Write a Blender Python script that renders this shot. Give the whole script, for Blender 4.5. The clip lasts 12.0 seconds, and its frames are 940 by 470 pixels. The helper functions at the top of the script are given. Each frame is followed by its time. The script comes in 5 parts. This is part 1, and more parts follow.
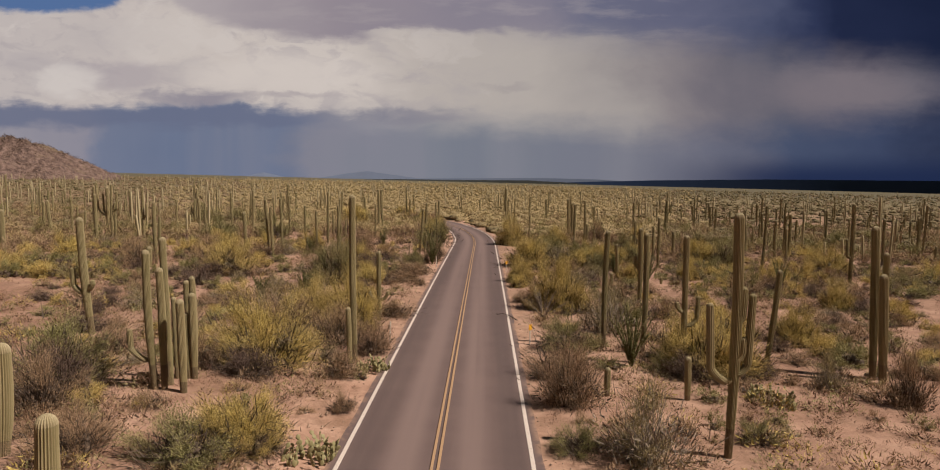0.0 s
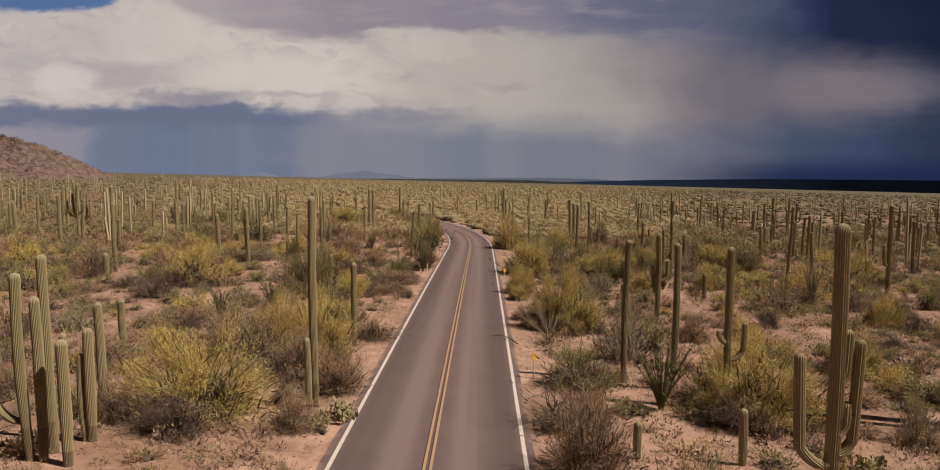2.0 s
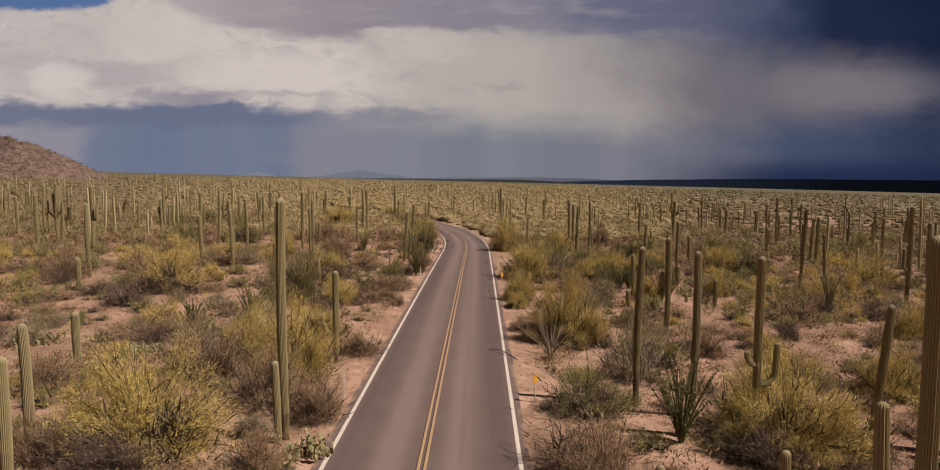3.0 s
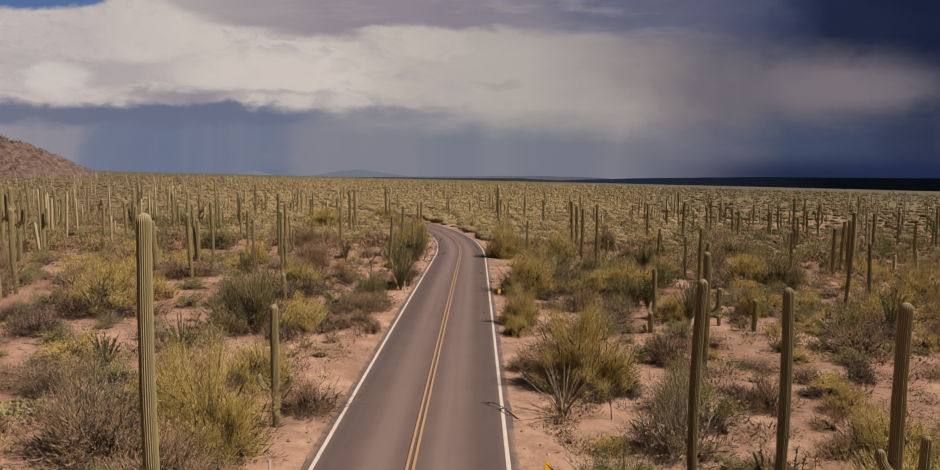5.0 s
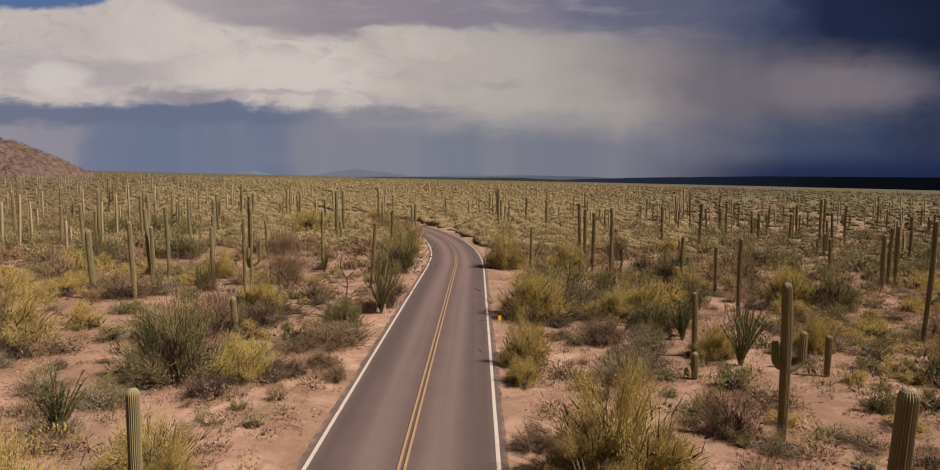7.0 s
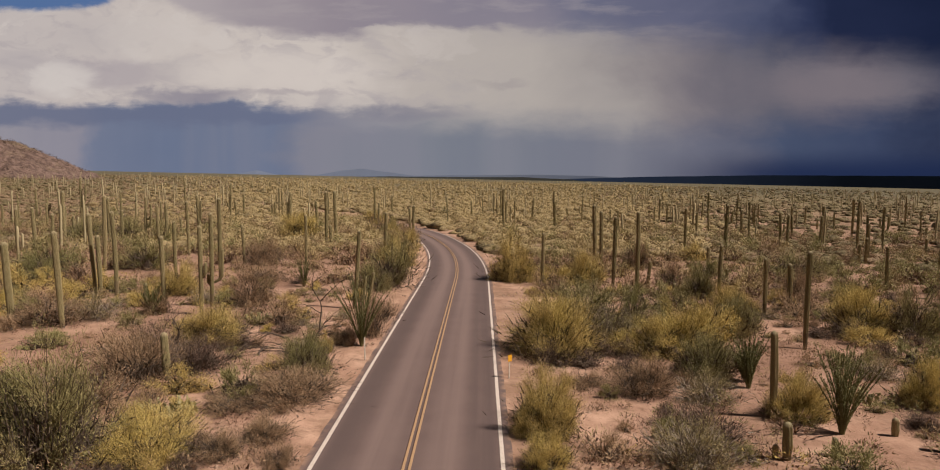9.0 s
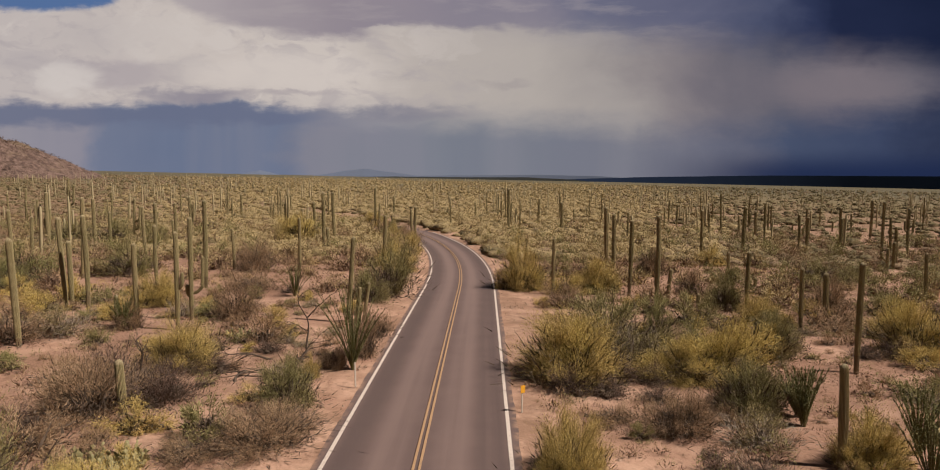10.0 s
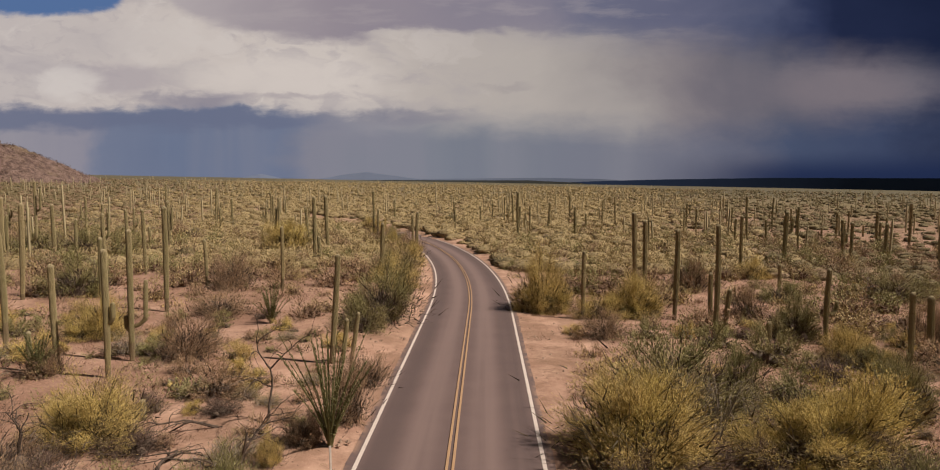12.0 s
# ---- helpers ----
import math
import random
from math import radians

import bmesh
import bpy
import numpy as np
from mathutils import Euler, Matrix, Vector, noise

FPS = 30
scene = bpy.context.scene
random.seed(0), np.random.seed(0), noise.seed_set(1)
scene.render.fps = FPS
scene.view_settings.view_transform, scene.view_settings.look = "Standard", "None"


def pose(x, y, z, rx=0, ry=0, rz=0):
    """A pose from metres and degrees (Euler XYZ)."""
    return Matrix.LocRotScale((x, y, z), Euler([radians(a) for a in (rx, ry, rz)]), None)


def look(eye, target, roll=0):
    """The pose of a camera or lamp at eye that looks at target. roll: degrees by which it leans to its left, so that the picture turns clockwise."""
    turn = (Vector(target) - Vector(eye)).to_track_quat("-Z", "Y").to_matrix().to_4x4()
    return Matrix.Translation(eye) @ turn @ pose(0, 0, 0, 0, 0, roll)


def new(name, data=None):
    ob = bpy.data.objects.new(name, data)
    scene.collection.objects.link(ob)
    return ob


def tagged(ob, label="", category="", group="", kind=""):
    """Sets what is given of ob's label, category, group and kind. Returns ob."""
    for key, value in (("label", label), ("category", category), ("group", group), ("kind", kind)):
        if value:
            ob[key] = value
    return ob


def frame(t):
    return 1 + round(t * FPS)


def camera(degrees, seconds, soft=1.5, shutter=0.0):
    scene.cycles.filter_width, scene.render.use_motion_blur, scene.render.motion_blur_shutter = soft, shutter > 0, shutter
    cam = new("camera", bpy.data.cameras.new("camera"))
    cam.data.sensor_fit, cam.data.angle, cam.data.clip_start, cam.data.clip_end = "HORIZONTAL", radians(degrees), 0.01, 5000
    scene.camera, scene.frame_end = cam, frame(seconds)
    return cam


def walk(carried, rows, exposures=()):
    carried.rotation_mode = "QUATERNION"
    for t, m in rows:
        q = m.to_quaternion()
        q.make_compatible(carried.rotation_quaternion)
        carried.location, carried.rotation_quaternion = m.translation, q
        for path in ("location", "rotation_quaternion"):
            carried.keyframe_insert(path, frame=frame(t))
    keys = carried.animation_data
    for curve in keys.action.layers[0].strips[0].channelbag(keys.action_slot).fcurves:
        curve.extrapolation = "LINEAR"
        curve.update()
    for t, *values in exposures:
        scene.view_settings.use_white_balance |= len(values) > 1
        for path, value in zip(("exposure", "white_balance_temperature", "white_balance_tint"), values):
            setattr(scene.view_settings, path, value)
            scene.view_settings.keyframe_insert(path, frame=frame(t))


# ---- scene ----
# camera
cam = camera(70.1, 12.0, soft=1.1)
ROWS = [
    (0, 0.000, -0.000, 10.000, 85.246, -0.377, 1.857),
    (0.5, 0.014, 1.821, 9.997, 85.263, -0.362, 1.832),
    (1, 0.042, 3.617, 9.977, 85.262, -0.360, 1.751),
    (1.5, 0.072, 5.384, 9.945, 85.234, -0.335, 1.708),
    (2, 0.090, 7.142, 9.920, 85.218, -0.360, 1.639),
    (2.5, 0.110, 8.929, 9.908, 85.210, -0.375, 1.532),
    (3, 0.145, 10.765, 9.907, 85.188, -0.391, 1.394),
    (5, 0.396, 19.749, 10.003, 85.076, -0.307, 1.187),
    (5.5, 0.494, 22.241, 10.050, 85.033, -0.270, 1.140),
    (6, 0.576, 24.734, 10.076, 84.990, -0.285, 1.106),
    (6.5, 0.615, 27.209, 10.094, 85.009, -0.266, 1.149),
    (7, 0.631, 29.669, 10.099, 85.036, -0.251, 1.208),
    (9, 0.515, 39.519, 10.078, 84.994, -0.144, 1.493),
    (9.5, 0.407, 41.911, 10.095, 85.006, -0.163, 1.669),
    (10, 0.254, 44.304, 10.113, 85.003, -0.166, 1.780),
    (10.5, 0.048, 46.780, 10.114, 85.056, -0.109, 1.832),
    (11, -0.206, 49.330, 10.087, 85.097, -0.055, 1.906),
    (11.5, -0.530, 51.889, 10.024, 85.159, -0.054, 1.936),
    (12, -0.920, 54.428, 9.937, 85.274, -0.017, 1.904),
]
walk(cam, [(t, pose(x, y, z, rx, ry, rz)) for t, x, y, z, rx, ry, rz in ROWS])

# ---- light: broken storm sky, high sun from the side of the road ----
SUN_ELEVATION, SUN_AZIMUTH = radians(52.5), radians(102)
to_sun = Vector((math.sin(SUN_AZIMUTH) * math.cos(SUN_ELEVATION), math.cos(SUN_AZIMUTH) * math.cos(SUN_ELEVATION), math.sin(SUN_ELEVATION)))
sun = new("sun", bpy.data.lights.new("sun", "SUN"))
sun.data.energy, sun.data.angle, sun.data.color = 5.75, radians(0.55), (1.0, 0.868, 0.725)
sun.matrix_world = look(to_sun * 200, (0, 0, 0))
scene.view_settings.exposure = -0.12

world = bpy.data.worlds.new("storm_sky")
scene.world = world
world.use_nodes = True


class Tree:
    """Short hands for building a node tree."""

    def __init__(self, tree):
        self.t = tree
        self.n = tree.nodes
        self.n.clear()

    def put(self, sock, value):
        if isinstance(value, bpy.types.NodeSocket):
            self.t.links.new(value, sock)
        elif value is not None:
            sock.default_value = value

    def node(self, kind, **ins):
        nd = self.n.new(kind)
        for key, value in ins.items():
            self.put(nd.inputs[key.replace("_", " ")], value)
        return nd

    def math(self, op, a, b=None, c=None, clamp=False):
        nd = self.n.new("ShaderNodeMath")
        nd.operation, nd.use_clamp = op, clamp
        for i, v in enumerate((a, b, c)):
            self.put(nd.inputs[i], v)
        return nd.outputs[0]

    def step(self, v, lo, hi):
        """0 below lo, 1 above hi, smooth between (either order)."""
        nd = self.n.new("ShaderNodeMapRange")
        nd.interpolation_type = "SMOOTHSTEP"
        flip = lo > hi
        a, b = (hi, lo) if flip else (lo, hi)
        for i, x in enumerate((v, a, b, 1.0 if flip else 0.0, 0.0 if flip else 1.0)):
            self.put(nd.inputs[i], x)
        return nd.outputs[0]

    def mul(self, *vs):
        r = vs[0]
        for v in vs[1:]:
            r = self.math("MULTIPLY", r, v)
        return r

    def mix(self, f, a, b, mode="MIX"):
        nd = self.n.new("ShaderNodeMix")
        nd.data_type, nd.blend_type = "RGBA", mode
        self.put(nd.inputs[0], f)
        self.put(nd.inputs[6], a if isinstance(a, bpy.types.NodeSocket) else (*a, 1.0))
        self.put(nd.inputs[7], b if isinstance(b, bpy.types.NodeSocket) else (*b, 1.0))
        return nd.outputs[2]

    def noise(self, vec, scale, detail=4.0, rough=0.55, dist=0.0):
        nd = self.node("ShaderNodeTexNoise", Vector=vec, Scale=scale, Detail=detail, Roughness=rough, Distortion=dist)
        return nd.outputs[0]

    def combine(self, x, y, z):
        nd = self.n.new("ShaderNodeCombineXYZ")
        for i, v in enumerate((x, y, z)):
            self.put(nd.inputs[i], v)
        return nd.outputs[0]


def srgb(r, g, b):
    return tuple(((c / 255 + 0.055) / 1.055) ** 2.4 if c > 10 else c / 255 / 12.92 for c in (r, g, b))


def build_sky():
    T = Tree(world.node_tree)
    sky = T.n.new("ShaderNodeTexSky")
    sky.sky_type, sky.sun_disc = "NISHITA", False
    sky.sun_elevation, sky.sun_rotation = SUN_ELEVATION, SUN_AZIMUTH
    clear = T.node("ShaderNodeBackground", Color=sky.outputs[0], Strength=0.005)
    co = T.n.new("ShaderNodeTexCoord").outputs["Generated"]
    sep = T.n.new("ShaderNodeSeparateXYZ")
    T.put(sep.inputs[0], co)
    Y = sep.outputs[1]
    el = T.math("MULTIPLY", T.math("ARCSINE", sep.outputs[2]), 57.2958)
    # the storm front is laid out to fit the camera's view at six seconds: U to the side, V downwards, from its upper
    # corner
    turn = pose(0, 0, 0, 84.99, -0.285, 1.106).to_3x3()

    def along(axis):
        nd = T.n.new("ShaderNodeVectorMath")
        nd.operation = "DOT_PRODUCT"
        T.put(nd.inputs[0], co)
        nd.inputs[1].default_value = turn @ Vector(axis)
        return nd.outputs["Value"]

    ahead = T.math("MAXIMUM", along((0, 0, -1)), 0.05)
    U0 = T.math("MULTIPLY_ADD", T.math("DIVIDE", along((1, 0, 0)), ahead), 11.17, 7.84)
    V0 = T.math("MULTIPLY_ADD", T.math("DIVIDE", along((0, 1, 0)), ahead), -11.17, 3.92)
    flat = T.combine(U0, T.math("MULTIPLY", V0, 2.0), 0.0)
    big = T.noise(flat, 0.55, 5.0, 0.55)
    puff = T.noise(flat, 1.5, 6.0, 0.58, 0.4)
    wisp = T.noise(T.combine(U0, T.math("MULTIPLY", V0, 5.0), 4.0), 0.8, 6.0, 0.6)
    fall = T.noise(T.combine(U0, T.math("MULTIPLY_ADD", V0, 0.10, T.math("MULTIPLY", U0, 0.05)), 8.0), 0.9, 5.0, 0.5)
    U = T.math("ADD", U0, T.math("MULTIPLY_ADD", puff, 0.9, -0.45))
    V = T.math("ADD", V0, T.math("ADD", T.math("MULTIPLY_ADD", wisp, 0.26, -0.13), T.math("MULTIPLY_ADD", puff, 0.36, -0.18)))
    drift = T.noise(T.combine(U0, T.math("MULTIPLY", V0, 1.2), 15.0), 0.5, 5.0, 0.55, 0.3)
    span = T.math("DIVIDE", T.math("ADD", T.math("MULTIPLY_ADD", drift, 2.6, -1.3), T.math("MULTIPLY_ADD", puff, 0.5, T.math("SUBTRACT", U0, 0.25))), 15.68)
    plain = T.math("DIVIDE", U0, 15.68)

    def ramp(stops, grey=False):
        nd = T.n.new("ShaderNodeValToRGB")
        nd.color_ramp.interpolation = "LINEAR"
        T.put(nd.inputs[0], plain if grey else span)
        while len(nd.color_ramp.elements) < len(stops):
            nd.color_ramp.elements.new(1.0)
        for e, (at, *c) in zip(nd.color_ramp.elements, stops):
            e.position = at / 15.68
            e.color = (c[0] / 4 + 0.25,) * 3 + (1.0,) if grey else (*srgb(*c), 1.0)
        if not grey:
            return nd.outputs[0]
        return T.math("MULTIPLY_ADD", nd.outputs[0], 4.0, -1.0)      # heights from -1 to 3

    def blob(cx, cy, rx, ry, soft, amount, colour, under):
        dx = T.math("DIVIDE", T.math("SUBTRACT", U, cx), rx)
        dy = T.math("DIVIDE", T.math("SUBTRACT", V, cy), ry)
        d = T.math("SQRT", T.math("ADD", T.math("MULTIPLY", dx, dx), T.math("MULTIPLY", dy, dy)))
        return T.mix(T.mul(T.step(d, 1 + soft, 1 - soft), amount), under, srgb(*colour))

    # sunlit cumulus, duller towards the storm
    cloud = ramp(((0, 199, 189, 186), (2.6, 207, 196, 190), (5.4, 212, 201, 194), (6.6, 193, 183, 177), (8.5, 185, 176, 170), (10, 169, 161, 158), (11, 143, 135, 138),
                  (12, 123, 117, 125), (13, 99, 98, 111), (14, 117, 110, 119), (15, 98, 97, 110), (15.68, 54, 60, 84)))
    side = T.step(U0, 9.5, 5.0)
    cloud = T.mix(T.mul(T.step(puff, 0.52, 0.68), side, 0.45), cloud, srgb(172, 163, 167))
    cloud = T.mix(T.mul(T.step(big, 0.55, 0.70), T.step(U0, 13.0, 7.0), 0.35), cloud, srgb(176, 168, 168))
    fold = T.noise(T.combine(U, T.math("MULTIPLY", V, 1.8), 22.0), 1.1, 6.0, 0.55, 0.8)
    cloud = T.mix(T.mul(T.step(fold, 0.50, 0.64), side, 0.5), cloud, srgb(176, 167, 170))
    cloud = T.mix(T.mul(T.step(fold, 0.44, 0.33), side, 0.5), cloud, srgb(216, 206, 200))
    cloud = blob(1.6, 0.55, 0.9, 0.30, 0.6, 0.45, (186, 177, 177), cloud)
    cloud = blob(1.9, 1.22, 0.75, 0.26, 0.5, 0.75, (176, 166, 170), cloud)
    cloud = blob(0.25, 0.98, 0.5, 0.16, 0.6, 0.6, (182, 173, 175), cloud)
    cloud = blob(2.95, 1.10, 0.45, 0.20, 0.5, 0.55, (187, 178, 177), cloud)
    cloud = blob(0.85, 1.28, 0.5, 0.26, 0.45, 0.8, (216, 207, 202), cloud)
    cloud = blob(4.5, 1.18, 1.5, 0.30, 0.5, 0.8, (217, 206, 199), cloud)
    cloud = blob(2.4, 0.55, 0.8, 0.38, 0.6, 0.6, (211, 201, 195), cloud)
    cloud = blob(8.3, 1.40, 0.35, 0.06, 0.7, 0.5, (166, 157, 157), cloud)
    cloud = blob(13.9, 1.45, 1.5, 0.42, 0.7, 0.6, (134, 124, 130), cloud)
    # grey layer above, closing into the storm
    brow = ramp(((0, -0.9), (2.2, -0.5), (2.8, 0.10), (3.3, 0.33), (4.0, 0.52), (4.8, 0.62), (5.9, 0.68), (6.4, 0.50), (8.0, 0.53), (10, 0.62), (12, 0.72), (14, 0.92), (15.68, 1.1)), True)
    high = ramp(((2.5, 182, 172, 174), (4, 165, 155, 161), (5.5, 154, 144, 153), (7, 146, 138, 150), (8.5, 139, 133, 147), (9.6, 113, 114, 136), (11, 102, 104, 128), (12.4, 78, 84, 111),
                 (13.2, 50, 58, 88), (14, 35, 43, 71), (15.68, 27, 35, 61)))
    high = T.mix(T.mul(T.step(wisp, 0.48, 0.68), T.step(U0, 13.0, 9.0), 0.35), high, srgb(178, 168, 170))
    near_edge = T.math("SUBTRACT", brow, V)
    lid = T.mix(T.step(U0, 6.5, 12.0), T.combine(T.step(near_edge, -0.06, 0.16), 0, 0), T.combine(T.step(near_edge, -0.40, 0.42), 0, 0))
    only = T.n.new("ShaderNodeSeparateXYZ")
    T.put(only.inputs[0], lid)
    cloud = T.mix(only.outputs[0], cloud, high)
    cloud = blob(6.35, 0.52, 0.35, 0.07, 0.6, 0.7, (200, 190, 184), cloud)
    # falling rain under the cloud base
    base = ramp(((0, 1.64), (1.0, 1.72), (2.0, 1.75), (2.6, 1.68), (3.4, 1.66), (4.0, 1.70), (4.5, 1.76), (6.0, 1.84), (7.5, 1.98), (9, 2.02), (11, 2.15), (12.5, 2.05), (14, 1.92), (15.68, 1.75)), True)
    rain = ramp(((0, 154, 150, 160), (1.2, 147, 144, 157), (1.8, 121, 129, 152), (3, 111, 122, 148), (4.3, 116, 125, 149), (5, 135, 135, 149), (6.2, 131, 134, 147), (8, 129, 133, 145), (10, 128, 129, 141),
                 (11.3, 117, 117, 131), (12.3, 98, 101, 120), (13, 75, 85, 111), (14.5, 64, 74, 102), (15.68, 48, 56, 82)))
    rain = T.mix(T.mul(T.step(fall, 0.46, 0.66), T.step(U0, 12.0, 9.0), 0.28), rain, srgb(146, 143, 154))
    rain = T.mix(T.mul(T.step(fall, 0.52, 0.34), 0.12), rain, srgb(96, 104, 130))
    below = T.math("SUBTRACT", V, base)
    veil = T.mix(T.step(U0, 3.5, 8.0), T.combine(T.step(below, -0.07, 0.10), 0, 0), T.combine(T.step(below, -0.36, 0.40), 0, 0))
    only = T.n.new("ShaderNodeSeparateXYZ")
    T.put(only.inputs[0], veil)
    cloud = T.mix(only.outputs[0], cloud, rain)
    # dark flat base of the cumulus, and its torn tail
    band = T.mul(T.step(below, -0.05, 0.12), T.step(V, 2.16, 1.94), T.step(U, 6.2, 4.2))
    cloud = T.mix(T.mul(band, 0.85), cloud, srgb(109, 116, 141))
    cloud = blob(3.1, 1.58, 0.75, 0.12, 0.6, 0.8, (141, 136, 150), cloud)
    cloud = blob(4.7, 1.54, 0.7, 0.05, 0.7, 0.5, (168, 158, 163), cloud)
    cloud = blob(6.7, 1.88, 0.9, 0.13, 0.6, 0.6, (128, 127, 143), cloud)
    # black foot of the storm
    cloud = T.mix(T.mul(T.step(V0, 2.42, 2.92), T.step(U0, 10.2, 13.2), 0.92), cloud, srgb(33, 45, 79))
    # a gap of blue, and overhead and behind an open sky dimmed to deepen shadows
    rim = ramp(((0, 0.12), (1.1, 0.15), (1.75, 0.02), (2.0, -0.2), (15.68, -0.9)), True)
    cloud = T.mix(T.step(T.math("SUBTRACT", rim, V), -0.07, 0.10), cloud, srgb(88, 116, 162))
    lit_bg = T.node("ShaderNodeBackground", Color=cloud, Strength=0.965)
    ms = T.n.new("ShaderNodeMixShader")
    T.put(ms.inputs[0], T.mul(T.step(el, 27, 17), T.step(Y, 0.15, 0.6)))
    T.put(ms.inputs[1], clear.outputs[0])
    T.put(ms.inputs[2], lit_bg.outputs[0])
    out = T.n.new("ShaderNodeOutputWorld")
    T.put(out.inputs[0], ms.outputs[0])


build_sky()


# ---- materials ----
def material(name, rough=0.8, metal=0.0):
    m = bpy.data.materials.new(name)
    m.use_nodes = True
    T = Tree(m.node_tree)
    b = T.n.new("ShaderNodeBsdfPrincipled")
    b.inputs["Roughness"].default_value = rough
    b.inputs["Metallic"].default_value = metal
    b.inputs["Specular IOR Level"].default_value = 0.3
    out = T.n.new("ShaderNodeOutputMaterial")
    T.t.links.new(b.outputs[0], out.inputs[0])
    return m, T, b


def bump(T, b, height, strength, distance):
    nd = T.n.new("ShaderNodeBump")
    T.put(nd.inputs["Strength"], strength)
    T.put(nd.inputs["Distance"], distance)
    T.put(nd.inputs["Height"], height)
    T.put(b.inputs["Normal"], nd.outputs[0])


def world_place(T):
    return T.n.new("ShaderNodeNewGeometry").outputs["Position"]


def attribute(T, name):
    nd = T.n.new("ShaderNodeAttribute")
    nd.attribute_name = name
    return nd.outputs["Fac"]


def make_ground():
    m, T, b = material("pink_desert_sand", 0.95)
    p = world_place(T)
    big, mid, fine = T.noise(p, 0.035, 4), T.noise(p, 0.35, 5, 0.6), T.noise(p, 5.0, 5, 0.65)
    c = T.mix(T.step(mid, 0.35, 0.68), (0.36, 0.214, 0.158), (0.53, 0.345, 0.264))
    c = T.mix(T.mul(T.step(big, 0.42, 0.65), 0.55), c, (0.43, 0.275, 0.20))
    c = T.mix(T.mul(T.step(fine, 0.56, 0.72), 0.5), c, (0.22, 0.13, 0.09))
    c = T.mix(T.mul(T.step(T.noise(p, 14.0, 3, 0.6), 0.60, 0.70), 0.55), c, (0.60, 0.43, 0.34))
    # dry litter and low annuals that cover much of the far flats
    cover = T.step(T.noise(p, 0.22, 7, 0.72), 0.44, 0.60)
    c = T.mix(T.mul(cover, 0.6), c, (0.20, 0.118, 0.078))
    c = T.mix(T.mul(T.step(T.noise(p, 1.1, 6, 0.7, 0.6), 0.50, 0.66), 0.5), c, (0.185, 0.108, 0.072))
    # reddish litter tone grows away from the road, sooner on the right to darken it
    litter = T.mul(attribute(T, "litter"), T.step(T.noise(p, 0.16, 6, 0.68, 0.5), 0.34, 0.60))
    c = T.mix(T.mul(litter, 0.6), c, T.mix(T.step(fine, 0.40, 0.60), (0.165, 0.088, 0.063), (0.305, 0.178, 0.130)))
    far = attribute(T, "far")
    c = T.mix(T.mul(far, T.step(T.noise(p, 0.05, 6, 0.7), 0.18, 0.48)), c, (0.185, 0.145, 0.080))
    # rim of the plain coloured darker, for far woods and for the storm's shade
    c = T.mix(T.mul(attribute(T, "edge"), 0.85), c, (0.105, 0.094, 0.060))
    T.put(b.inputs["Base Color"], c)
    bump(T, b, T.math("ADD", fine, T.math("MULTIPLY", mid, 2.0)), 0.6, 0.06)
    return m


def make_asphalt():
    m, T, b = material("worn_asphalt", 0.82)
    p = world_place(T)
    uv = T.n.new("ShaderNodeUVMap").outputs[0]
    sep = T.n.new("ShaderNodeSeparateXYZ")
    T.put(sep.inputs[0], uv)
    a = T.math("ABSOLUTE", sep.outputs[0])
    long = T.noise(T.combine(T.math("MULTIPLY", sep.outputs[0], 1.1), T.math("MULTIPLY", sep.outputs[1], 0.02), 0.0), 1.0, 4)
    agg, blot = T.noise(p, 38.0, 3, 0.7), T.noise(p, 0.5, 5, 0.6)
    c = T.mix(T.step(blot, 0.35, 0.65), (0.136, 0.095, 0.093), (0.152, 0.107, 0.103))
    c = T.mix(T.mul(T.step(a, 0.30, 1.0), T.step(a, 2.1, 1.35), T.step(long, 0.15, 0.6), 0.8), c, (0.222, 0.160, 0.152))
    c = T.mix(T.mul(T.step(a, 1.8, 2.5), T.step(a, 3.3, 2.9), T.step(long, 0.2, 0.6), 0.65), c, (0.092, 0.066, 0.066))
    c = T.mix(T.mul(T.step(a, 0.25, 0.0), 0.4), c, (0.105, 0.076, 0.074))
    c = T.mix(T.mul(T.step(agg, 0.55, 0.75), 0.4), c, (0.22, 0.18, 0.17))
    dust = T.mul(T.step(a, 3.40, 3.69), T.step(T.noise(p, 1.6, 4, 0.6), 0.40, 0.62))
    c = T.mix(T.mul(dust, 0.7), c, (0.38, 0.24, 0.17))
    T.put(b.inputs["Base Color"], c)
    T.put(b.inputs["Roughness"], T.math("MULTIPLY_ADD", agg, 0.2, 0.68))
    bump(T, b, agg, 0.5, 0.006)
    return m


def make_paint(name, colour, worn):
    m, T, b = material(name, 0.6)
    p = world_place(T)
    n = T.noise(p, 9.0, 5, 0.7)
    T.put(b.inputs["Base Color"], T.mix(T.step(n, 0.52, 0.74), colour, worn))
    bump(T, b, T.noise(p, 40.0, 2), 0.3, 0.003)
    return m


